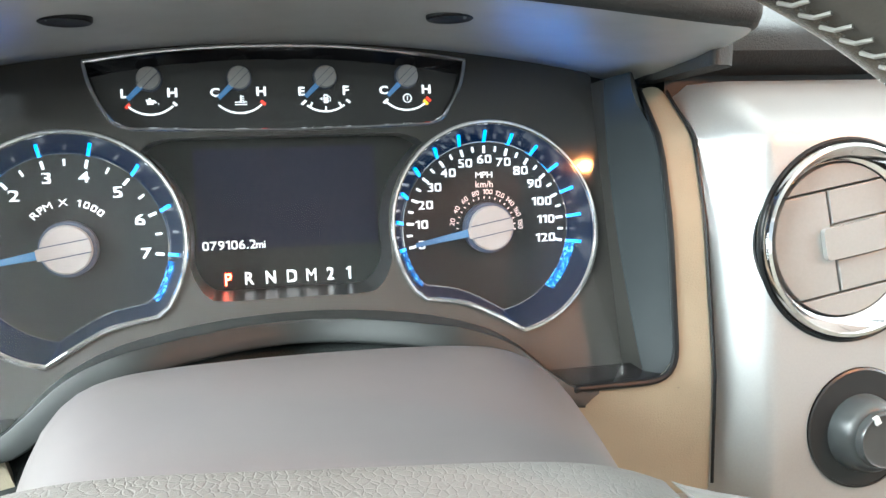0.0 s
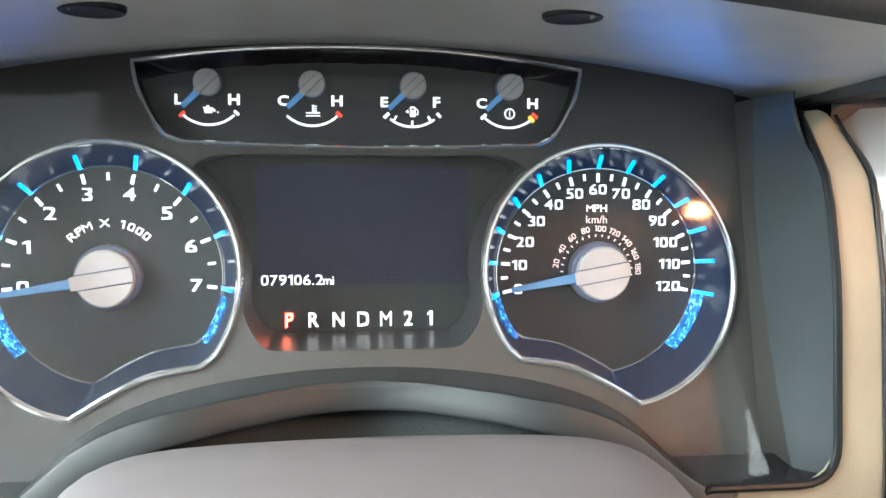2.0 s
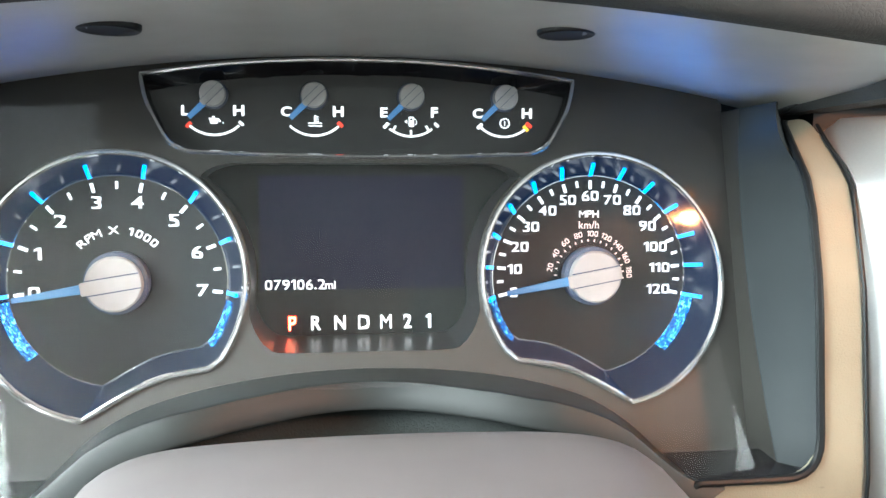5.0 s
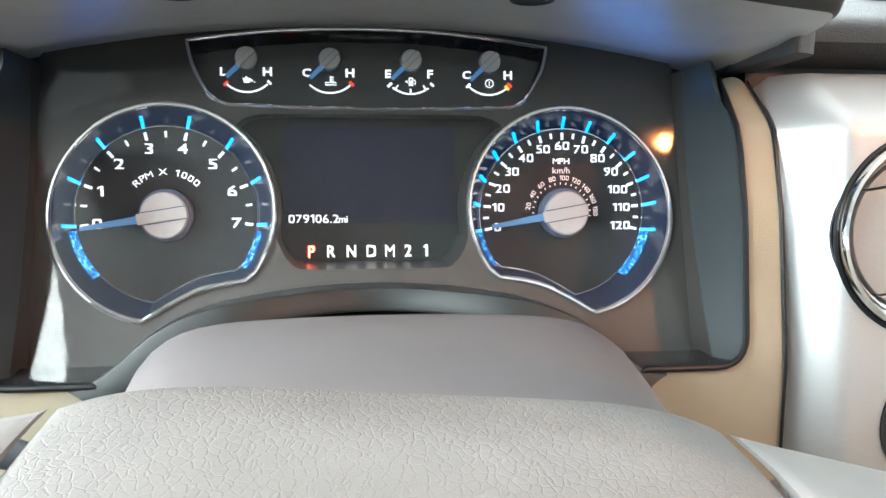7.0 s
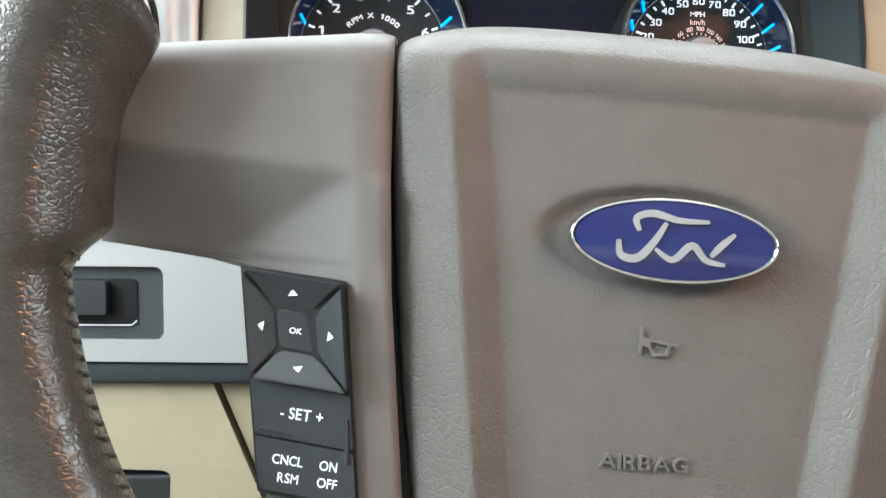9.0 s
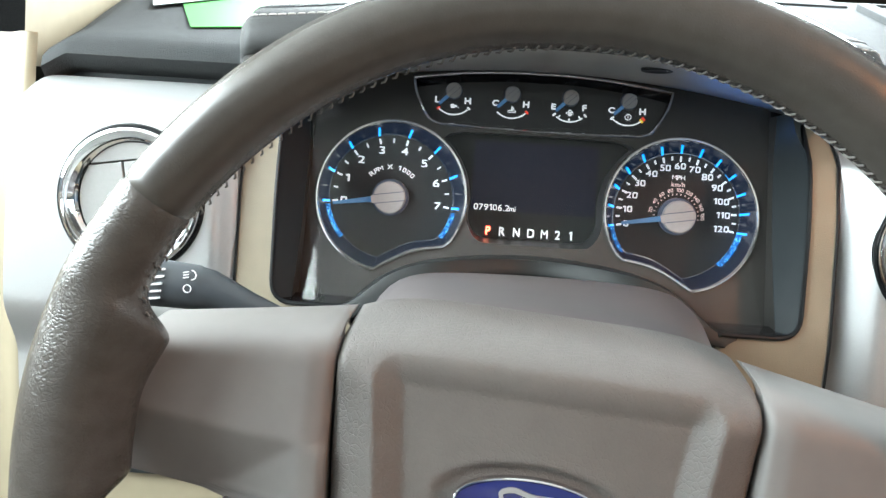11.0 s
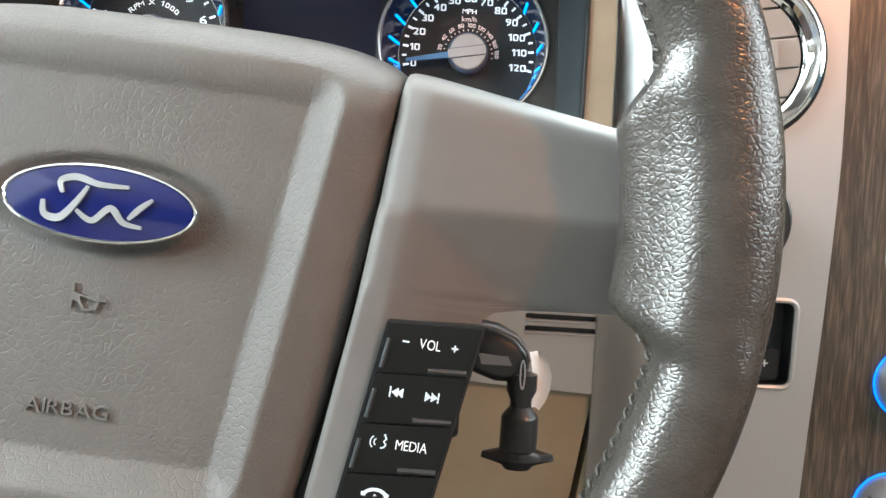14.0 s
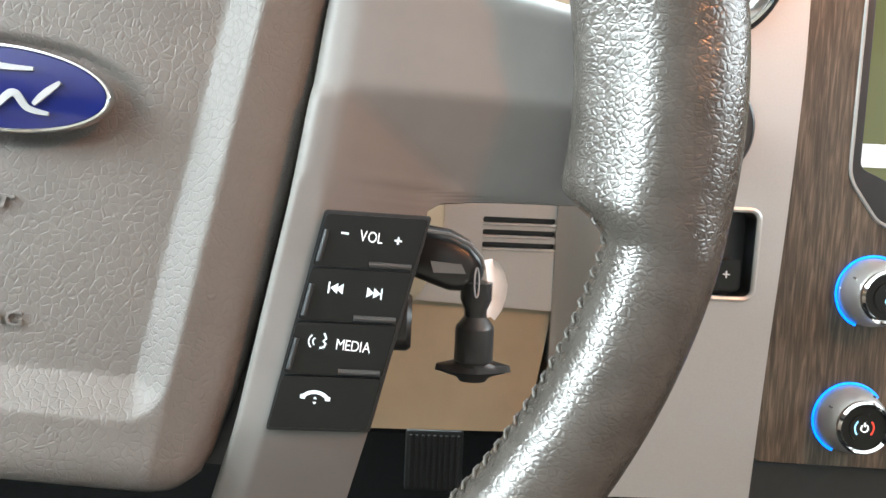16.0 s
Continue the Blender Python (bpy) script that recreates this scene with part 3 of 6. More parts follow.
tach, tx, tz = big_gauge(-1, "tachometer", "black tachometer dial marked 0 to 7")
for i in range(8):
    ang = 187 - 27.7 * i
    part("tick", tick(tx, tz, ang, 0.0410, 0.0452, 0.0014), WHITE_LIT, tach)
    if i < 7:
        part("tick", tick(tx, tz, ang - 13.85, 0.0415, 0.0448, 0.0011), WHITE_LIT, tach)
    part("light_bar", light_bar(tx, tz, ang), BLUE_LIT, tach, "glowing blue light bar")
    part("numeral", put(lettering(str(i), 0.0054, wide=1.45, bold=0.012, square=0.62), tx + 0.0365 * math.cos(radians(ang)), -0.0005, tz + 0.0365 * math.sin(radians(ang))), WHITE_LIT, tach, "white lit numeral", 0)
for k, ch in enumerate("RPM X 1000"):
    ang = 132 - 84 * k / 9
    if ch != " ":
        part("letter", put(lettering(ch, 0.0034, wide=1.3, bold=0.010, square=0.6), tx + 0.0232 * math.cos(radians(ang)), -0.0005, tz + 0.0232 * math.sin(radians(ang)), ang - 90), WHITE_LIT, tach, "", 0)


def light_pipe(cx, cz, a0, a1, parent):
    secs = []
    for ang in np.linspace(a0, a1, 14):
        secs.append([tuple(wall_point(cx, cz, ang, f, off)) for f, off in ((0.04, 0.0007), (0.18, 0.0007), (0.31, 0.0007), (0.31, -0.0004), (0.04, -0.0004))])
    part("light_pipe", loft(secs, True, (True, True)), PIPE, parent, "glowing blue light pipe with painted glints")


for a0, a1 in ((190, 222), (-11, -36)):
    light_pipe(tx, tz, a0, a1, tach)
needle_part(tx, tz, 189, 0.0435, 0.0052, 0.0022, -0.0095, tach)
hub_part(tx, tz, 189, 0.0122, -0.0120, tach)

speedo, sx, sz = big_gauge(1, "speedometer", "black speedometer dial marked 0 to 120")
for i in range(25):
    ang = 192 - 204 * i / 24
    if i % 2 == 0:
        part("tick", tick(sx, sz, ang, 0.0412, 0.0452, 0.0014), WHITE_LIT, speedo)
        part("light_bar", light_bar(sx, sz, ang), BLUE_LIT, speedo, "glowing blue light bar")
        t = str(i * 5)
        rr = 0.0379 - 0.0011 * abs(math.cos(radians(ang))) * (len(t) - 1) ** 1.3
        part("numeral", put(lettering(t, 0.0046, wide=1.28, bold=0.012, square=0.62, gap=0.10), sx + rr * math.cos(radians(ang)), -0.0005, sz + rr * math.sin(radians(ang))), WHITE_LIT, speedo, "white lit numeral", 0)
    else:
        part("tick", tick(sx, sz, ang, 0.0422, 0.0452, 0.0012), WHITE_LIT, speedo)
part("unit_lettering", put(lettering("MPH", 0.0033, wide=1.15, bold=0.016, square=0.5, gap=0.06), sx - 0.0005, -0.0005, sz + 0.0292), WHITE_LIT, speedo, "", 0)
part("unit_lettering", put(lettering("km/h", 0.0036, wide=1.0, bold=0.012, gap=0.05), sx - 0.0005, -0.0005, sz + 0.0240), PINK_LIT, speedo, "", 0)
for k in range(9):
    ang = 169 - 166 * k / 8
    part("numeral", put(lettering(str(20 + 20 * k), 0.0027, wide=1.1, bold=0.012, square=0.5, gap=0.07), sx + 0.0198 * math.cos(radians(ang)), -0.0005, sz + 0.0198 * math.sin(radians(ang)), ang - 90), PINK_LIT, speedo, "small pink lit numeral", 0)
for k in range(18):
    ang = 180 - 186 * k / 17
    part("tick", tick(sx, sz, ang, 0.0160, 0.0172, 0.0006), PINK_LIT, speedo)
for a0, a1 in ((193, 222), (-11, -46)):
    light_pipe(sx, sz, a0, a1, speedo)
needle_part(sx, sz, 190, 0.0425, 0.0052, 0.0022, -0.0095, speedo)
hub_part(sx, sz, 190, 0.0122, -0.0120, speedo)

# window of the four small gauges
small = part("small_gauge_panel", plate([(x * 1.005, z) for x, z in WINDOW], (), -0.0068, 0.003), DIAL, cluster, "black panel of four small gauges")
a = [(x, mask_y(x, z) + 0.001, z) for x, z in WINDOW]
b = [(x * (1 - 0.012 * smoothstep(0.85, 0.88, z)), -0.0062, z - 0.0075 * smoothstep(0.884, 0.8895, z)) for x, z in WINDOW]
part("window_wall", loft([a, b]), GLOSSK, small, "mirror-black window wall", 20)
part("chrome_ring", rim_bead(WINDOW, 0.0011, 0.0010), RINGM, small, "bright chrome window rim")


def glyph(kind, x, z, y=-0.0073):
    k = 0.0004
    if kind == "oil":
        return merge(plate([(x - .0028, z + .0009), (x + .0016, z + .0006), (x + .0026, z - .0006), (x + .0020, z - .0011), (x + .0012, z - .0003), (x + .0010, z - .0016), (x - .0020, z - .0016), (x - .0022, z - .0002)], (), y, k),
                     box(x - .0012, x - .0002, y, y + k, z + .0008, z + .0016), box(x + .0032, x + .0037, y, y + k, z - .0016, z - .0009))
    if kind == "temp":
        return merge(box(x - .0004, x + .0004, y, y + k, z - .0012, z + .0024), *[box(x + .0004, x + .0016, y, y + k, z + a, z + a + .0004) for a in (0.0016, 0.0006, -0.0004)],
                     ribbon([(x - .003 + .0006 * i, z - .0012 + .0003 * (i % 2)) for i in range(11)], .0005, y), ribbon([(x - .003 + .0006 * i, z - .0024 + .0003 * (i % 2)) for i in range(11)], .0005, y))
    if kind == "fuel":
        return merge(plate(rounded(x - .0014, x + .0010, z - .0022, z + .0022, .0003, 2), [rounded(x - .0008, x + .0004, z + .0006, z + .0016, .0001, 1)], y, k),
                     ribbon([(x + .0012, z + .0012), (x + .0021, z + .0006), (x + .0021, z - .0014), (x + .0014, z - .0010)], .0004, y),
                     plate([(x - .0034, z), (x - .0021, z + .0008), (x - .0021, z - .0008)], (), y, k))
    teeth = [(x + (.0024 if i % 2 else .0019) * math.cos(2 * math.pi * i / 24), z + (.0024 if i % 2 else .0019) * math.sin(2 * math.pi * i / 24)) for i in range(24)]
    return merge(ribbon(teeth, .0005, y, closed=True), box(x - .0002, x + .0002, y, y + k, z - .0012, z + .0012))


for gx, lo, kind in ((-0.0650, "L", "oil"), (-0.0214, "C", "temp"), (0.0220, "E", "fuel"), (0.0650, "C", "gear")):
    hz = 0.8822
    face = part("small_gauge", plate(arc(gx, hz, 0.0205, 0, 360, 40)[:-1], (), -0.0070, 0.0004), DIAL, small, "small black lit gauge face")
    marks = [ribbon(arc(gx, 0.8803, 0.0157, 227, 313), 0.0009, -0.0075)] if kind != "fuel" else [ribbon(arc(gx, 0.8803, 0.0157, 232, 308), 0.0009, -0.0075)] + [tick(gx, 0.8803, a, 0.0130, 0.0157, 0.0009, -0.0075) for a in (238, 270, 302)]
    part("scale", merge(*marks), WHITE_LIT, small)
    part("mark", tick(gx, 0.8803, 226 if kind == "oil" else (317 if kind == "temp" else 224), 0.0142, 0.0172, 0.0014, -0.0075), RED_LIT if kind in ("oil", "temp") else WHITE_LIT, small)
    if kind == "gear":
        part("mark", tick(gx, 0.8803, 311, 0.0140, 0.0172, 0.0016, -0.0076), YELLOW_LIT, small)
        part("mark", tick(gx, 0.8803, 319, 0.0140, 0.0172, 0.0014, -0.0076), RED_LIT, small)
    else:
        part("mark", tick(gx, 0.8803, 318, 0.0145, 0.0170, 0.0012, -0.0075), WHITE_LIT if kind != "temp" else RED_LIT, small)
    part("letter", put(lettering(lo, 0.0044, wide=1.2, bold=0.03), gx - 0.0122, -0.0075, 0.8752), WHITE_LIT, small, "", 0)
    part("letter", put(lettering("F" if kind == "fuel" else "H", 0.0046, wide=1.2, bold=0.03), gx + 0.0107, -0.0075, 0.8754), WHITE_LIT, small, "", 0)
    part("symbol", glyph(kind, gx + 0.0004, 0.8708 if kind == "gear" else 0.8712), WHITE_LIT, small, "", 0)
    needle_part(gx, hz, 224, 0.0146, 0.0032, 0.0022, -0.0105, small)
    hub_part(gx, hz, 224, 0.0056, -0.0128, small)

# centre display
disp = part("display_panel", plate([(x * 1.004, z) for x, z in DISPLAY], (), 0.0004, 0.002), PANELK, cluster, "gloss black display panel")
a = [(x, mask_y(x, z) + 0.001, z) for x, z in DISPLAY]
b = [(x, 0.0002, z + 0.0008 * smoothstep(0.780, 0.773, z)) for x, z in DISPLAY]
part("display_wall", loft([a, b]), LEDGE, disp, "gloss black sloped ledge")
part("screen", plate([(-0.0468, 0.7945), (0.0472, 0.7945), (0.0472, 0.8470), (-0.0468, 0.8470)], (), -0.0002, 0.0008), SCREEN, disp, "dark message display")
part("odometer_reading", merge(put(lettering("079106.2", 0.0046, wide=1.12, bold=0.006, square=0.3, gap=0.10), -0.0310, -0.0007, 0.7970), put(lettering("mi", 0.0036, wide=1.0, bold=0.010, gap=0.07), -0.0150, -0.0007, 0.7966)), WHITE_LIT, disp, "white lit odometer digits", 0)
for ch, x in zip("PRNDM21", (-0.0325, -0.0217, -0.0107, 0.0003, 0.0106, 0.0207, 0.0306)):
    bm = put(lettering(ch, 0.0066, wide=0.84, bold=0.004 if ch == "M" else 0.022, square=0.55), x, -0.0004, 0.7790)
    letter = part("gear_letter", bm, RED_GLOW if ch == "P" else WHITE_LIT, disp, "orange-red lit gear letter" if ch == "P" else "white lit gear letter", 0)
    if ch == "P":
        part("letter_core", put(lettering(ch, 0.0061, wide=0.80, bold=0.004, square=0.55), x, -0.0007, 0.7790), ORANGE_LIT, letter, "hot bright core of the lit letter", 0)

# clear lens: nearer to the driver at its foot
def lens_y(z):
    return -0.0365 - 0.038 * (max(0.0, 0.860 - z) / 0.13) ** 1.6


LENS_X = 0.1648
rows, heights = [], np.linspace(0.882, 0.728, 48)
for z in heights:
    flank = 0.0040 * smoothstep(0.835, 0.755, z)
    rows.append([(LENS_X * q, lens_y(z) - (LENS_BULGE + 0.008 * (max(0.0, 0.835 - z) / 0.105) ** 2) * (1 - q * q) - 2.6 * flank * (q * q - q ** 6), z) for q in np.r_[np.linspace(-1, -0.6, 16), np.linspace(-0.55, 0.55, 23), np.linspace(0.6, 1, 16)]])
bm = loft(rows, False)
cut = [f for f in bm.faces if f.calc_center_median().z < arch_z(f.calc_center_median().x) - 0.001]
bmesh.ops.delete(bm, geom=cut, context="FACES")
lens = part("lens", bm, LENS, cluster, "clear gauge lens")
lens.visible_shadow = False

# sides of the gauge well and the black arch over the column
OPEN_X = 0.1778
for s in (-1, 1):
    inner, outer = [], []
    for z in np.r_[np.linspace(0.724, 0.850, 20), np.linspace(0.853, 0.876, 9)]:
        q = smoothstep(0.846, 0.874, z)
        back, ey = mask_y(0, z) + 0.004, lens_y(z)
        fx, fy = OPEN_X - 0.0118 * q, (fascia_y(0, z) + 0.001) * (1 - q) - 0.066 * q
        fy = min(fy, ey - 0.004)
        inner.append([(s * 0.1660, back, z), (s * LENS_X, ey, z)])
        outer.append([(s * LENS_X, ey, z), (s * (LENS_X + 0.0004), ey - 0.0012, z), (s * (0.45 * LENS_X + 0.55 * fx), 0.5 * (ey + fy), z), (s * fx, fy, z), (s * (fx + 0.0012), fy + 0.0008, z), (s * 0.1815, max(fascia_y(0, z), -0.06) + 0.006, z)])
    part("lens_return", loft(inner, False), MASK, cluster, "black return behind the lens edge")
    part("well_side", loft(outer, False), WELLM, cluster, "slate side wall of the gauge well", 50)


def crease(x):
    """Edge of the arch over the column: how near to the driver and how high."""
    a = abs(x + 0.002)
    return -0.062 - 0.026 * smoothstep(0.0, 0.075, a), float(np.interp(a, (0, 0.025, 0.05, 0.07, 0.08, 0.09, 0.10, 0.115, 0.124, 0.136), (0.7652, 0.7650, 0.7636, 0.7608, 0.7580, 0.7542, 0.7482, 0.7350, 0.7285, 0.7255)))


arch_top, arch_boot = [], []
for x in np.linspace(-0.136, 0.136, 65):
    z = arch_z(x)
    cy, cz = crease(x)
    band = 0.0098 * (1 - 0.35 * smoothstep(0.10, 0.135, abs(x)))
    inward = 1 - 0.06 * smoothstep(0.02, 0.12, abs(x))
    arch_top.append([(x, mask_y(0, z) + 0.002, z + 0.0006), (x, -0.050, 0.5 * (z + cz) + 0.0002), (x, cy + 0.0030, cz - 0.0004), (x, cy + 0.0008, cz - 0.0001), (x, cy - 0.0006, cz - 0.0006), (x, cy - 0.0012, cz - 0.0018),
                     (x * (1 + inward) / 2, cy - 0.0028, cz - 0.55 * band), (x * inward, cy - 0.0036, cz - band), (x * inward, cy - 0.0030, cz - band - 0.0012), (x * inward, cy - 0.0010, cz - band - 0.0016), (x * inward, cy + 0.010, cz - band - 0.0012)])
    arch_boot.append([(x * inward, cy + 0.008, cz - band + 0.002), (x * inward, cy + 0.004, cz - band - 0.010), (x * inward * 0.97, cy - 0.010, cz - band - 0.028), (x * inward * 0.95, cy - 0.030, cz - band - 0.052)])
part("column_arch", loft(arch_top, False), BANDM, cluster, "black arch trim above the steering column", 40)
part("column_boot", loft(arch_boot, False), BOOTM, cluster, "black grained boot below the arch", 60)
for s in (-1, 1):
    secs = []
    for x in np.linspace(0.122, 0.1785, 12):
        secs.append([(s * x, -0.060, 0.7300), (s * x, -0.0755, 0.7292), (s * x, -0.0865, 0.7275), (s * x, -0.0875, 0.722), (s * x, -0.080, 0.715)])
    part("well_sill", loft(secs, False), GLOSSK, cluster, "gloss black sill of the gauge well", 60)

# tan surround
surround = thing("gauge_surround", (0, -0.08, 0.70), "tan leather-grained surround panel round the gauges", "dash trim")
outer = soft_poly([(-0.2010, 0.670, 0.002), (0.1950, 0.668, 0.002), (0.1955, 0.852, 0.02), (0.190, 0.8715, 0.006), (0.1780, 0.8690, 0.002), (0.1785, 0.852, 0.02), (0.1770, 0.7265, 0.016), (0.125, 0.7265, 0.002), (0.118, 0.70, 0.01), (-0.118, 0.70, 0.01),
                   (-0.125, 0.7265, 0.002), (-0.1770, 0.7265, 0.016), (-0.1785, 0.852, 0.02), (-0.1780, 0.8690, 0.002), (-0.196, 0.8715, 0.006), (-0.2015, 0.852, 0.02)], n=6)
dense = []
for p, q in zip(outer, outer[1:] + outer[:1]):
    n = max(1, int(math.dist(p, q) / 0.012))
    dense += [(p[0] + (q[0] - p[0]) * i / n, p[1] + (q[1] - p[1]) * i / n) for i in range(n)]
part("panel", plate(dense, (), fascia_y, 0.004, 0.0016, 3), BEIGE, surround)
for s in (-1, 1):
    edge = sorted([p for p in dense if s * p[0] > 0.124 and s * p[0] < 0.1792 and p[1] > 0.715 and p[1] < 0.873], key=lambda p: math.atan2(p[1] - 0.80, s * p[0] - 0.12))
    part("edge_bead", tube([(x - s * 0.0006, fascia_y(x, z) - 0.0006, z) for x, z in edge], 0.0017, 8), ARCHM, surround, "thin black edge bead")

for s, ex in ((1, 0.1962), (-1, -0.2022)):
    part("edge_gap", tube([(ex - s * 0.0035 * smoothstep(0.845, 0.868, z), min(fascia_y(0, z), -0.050) - 0.0012, z) for z in np.linspace(0.672, 0.868, 30)], 0.0009, 6), ARCHM, surround, "dark gap beside the silver panel")

# hood over the gauges
hood = thing("gauge_hood", (0, -0.08, 0.90), "charcoal soft-touch hood over the gauges with stitched top", "dash hood")


def hood_lip(x):
    """The lip's y, and the heights of the roof's rear and front edge."""
    e = abs(x) / 0.199
    fy = -0.165 + 0.016 * e ** 3 + 0.045 * max(0.0, (e - 0.90) / 0.10) ** 2.2
    zr = 0.8985 - 0.62 * x * x
    return fy, zr, zr - 0.004 + 0.013 * e ** 4


under, over = [], []
brow_x = np.r_[np.linspace(-0.199, -0.18, 8)[:-1], np.linspace(-0.18, 0.18, 49), np.linspace(0.18, 0.199, 8)[1:]]
for x in brow_x:
    fy, zr, zf = hood_lip(x)
    e = abs(x) / 0.199
    top = 0.962 - 0.35 * x * x - 0.012 * e ** 10
    sink = 0.006 * max(0.0, (e - 0.90) / 0.10) ** 2
    under.append([(x, 0.00, zr + 0.002), (x, -0.03, zr - 0.001), (x, fy * 0.5 - 0.02, 0.5 * (zr + zf) - 0.001), (x, fy + 0.014, zf), (x, fy + 0.009, zf + 0.0005)])
    over.append([(x, fy + 0.009, zf + 0.0005), (x, fy + 0.004, zf + 0.0015), (x, fy + 0.001, zf + 0.005), (x, fy, zf + 0.011), (x, fy + 0.003, zf + 0.018), (x, fy + 0.011, zf + 0.025 - sink),
                 (x, fy + 0.026, zf + 0.031 - sink), (x, fy + 0.06, zf + 0.042 - sink), (x, 0.03, top - sink), (x, 0.14, top + 0.035), (x, 0.14, zr + 0.003), (x, 0.0, zr + 0.003)])
part("shell", loft(under, False), HOODM, hood, "smooth charcoal underside, paled in place of bounced light", 50)
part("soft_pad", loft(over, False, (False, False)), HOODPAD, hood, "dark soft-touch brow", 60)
for sec in (0, -1):
    bm = bmesh.new()
    bm.faces.new([bm.verts.new(p) for p in under[sec] + over[sec][1:]])
    part("end_cap", bm, HOODPAD, hood)
def seam_point(x, row, f):
    """A point on the brow between two rows of its section."""
    e = min(len(brow_x) - 1, max(0, int(np.searchsorted(brow_x, x))))
    k = (x - brow_x[e - 1]) / (brow_x[e] - brow_x[e - 1]) if e else 0.0
    a, b = (np.array(over[i][row]) * (1 - f) + np.array(over[i][row + 1]) * f for i in (max(0, e - 1), e))
    return a + (b - a) * k


for row, f in ((4, 0.85), (6, 0.42)):
    for i in range(66):
        x = -0.193 + 0.386 * i / 65
        pts = [seam_point(min(0.1985, max(-0.1985, x + d)), row, f) + np.array((0, -0.0006, up)) for d, up in ((-0.0023, -0.0004), (-0.0014, 0.0001), (0.0014, 0.0001), (0.0023, -0.0004))]
        part("stitch", tube(pts, 0.00042, 6), STITCH_PALE, hood)
for f in (0.02, 0.10):
    part("groove", tube([seam_point(x, 6, f) + np.array((0, -0.0002, 0.0002)) for x in np.linspace(-0.1975, 0.1975, 80)], 0.0006, 6), ARCHM, hood, "dark seam groove")
# the brow turns down at either end into a short arm
for s in (-1, 1):
    secs = []
    for k in range(9):
        z = 0.8735 + 0.034 * k / 8
        w = 0.0145 + 0.004 * max(0.0, (k - 4) / 4) ** 2
        out = 0.2005 + 0.0010 * math.sin(math.pi * k / 8)
        loop = soft_poly([(out - w, -0.109, 0.004), (out, -0.104, 0.007), (out, -0.030, 0.003), (out - w, -0.030, 0.002)])
        secs.append([(s * x, y, z) for x, y in loop])
    part("arm", loft(secs, True, (True, True)), HOODPAD, hood, "", 50)
for hx in (-0.0835, 0.0640):
    # Almost flat disc; its black colour paints the shade of a deeper hole.
    bm = lathe(0, 0, [(0.0, -0.0002), (0.0066, -0.0003), (0.0080, -0.0008), (0.0092, -0.0010), (0.0099, -0.0004), (0.0102, 0.0030)], 32)
    bmesh.ops.transform(bm, matrix=Matrix.Translation((hx, -0.114, 0.8985 - 0.62 * hx * hx - 0.0033)) @ pose(0, 0, 0, 90, 0, 0), verts=bm.verts)
    part("screw_recess", bm, ARCHM, hood, "shallow black disc, a screw recess with its shade painted")


# silver panels at either side
def silver_outline(s):
    if s < 0:
        return [(-0.2030, 0.8715, 0.006), (-0.2025, 0.672, 0.002), (-0.080, 0.672, 0.002), (-0.080, 0.6065, 0.002), (-0.352, 0.6085, 0.012), (-0.356, 0.74, 0.03), (-0.352, 0.8715, 0.010)]
    pts = [(0.1975, 0.8715, 0.004), (0.1965, 0.48, 0.002), (0.3155, 0.48, 0.002), (0.3220, 0.62, 0.03), (0.3255, 0.74, 0.03), (0.3215, 0.8715, 0.006)]
    return [(s * x, z, r) for x, z, r in pts]


def silver_y(x, z):
    a = abs(x)
    y = -0.100 + 0.062 * smoothstep(0.838, 0.893, z) + 0.004 * smoothstep(0.70, 0.55, z)
    if x < 0:
        return y + 0.018 * smoothstep(0.72, 0.675, z) + 0.014 * smoothstep(0.216, 0.2025, a) * smoothstep(0.68, 0.71, z)
    return y + 0.026 * smoothstep(0.2230, 0.1935, a) / smoothstep(0.2230, 0.1935, 0.1965)


def dense_loop(loop, step):
    out = []
    for p, q in zip(loop, loop[1:] + loop[:1]):
        n = max(1, int(math.dist(p, q) / step))
        out += [(p[0] + (q[0] - p[0]) * i / n, p[1] + (q[1] - p[1]) * i / n) for i in range(n)]
    return out


def curved_plate(outer, holes, fy, depth, step=0.006):
    """A plate cut from a fine grid, so that its face can curve."""
    bm = plate(outer, holes, 0.0, 0.0001)
    bmesh.ops.delete(bm, geom=[f for f in bm.faces if f.normal.y > -0.5 or f.calc_center_median().y > 0.00005], context="FACES")
    xs, zs = [v.co.x for v in bm.verts], [v.co.z for v in bm.verts]
    for lo, hi, ax in ((min(xs), max(xs), 0), (min(zs), max(zs), 2)):
        n = int((hi - lo) / step)
        for i in range(1, n):
            co = [0, 0, 0]
            no = [0, 0, 0]
            co[ax], no[ax] = lo + (hi - lo) * i / n + 1e-5, 1
            bmesh.ops.bisect_plane(bm, geom=list(bm.verts) + list(bm.edges) + list(bm.faces), plane_co=co, plane_no=no)
    bmesh.ops.delete(bm, geom=[v for v in bm.verts if not v.link_faces], context="VERTS")
    edges = [e for e in bm.edges if e.is_boundary]
    res = bmesh.ops.extrude_edge_only(bm, edges=edges)
    moved = {g for g in res["geom"] if isinstance(g, bmesh.types.BMVert)}
    for v in bm.verts:
        y = fy(v.co.x, v.co.z)
        v.co.y = y + depth if v in moved else y
    return bm


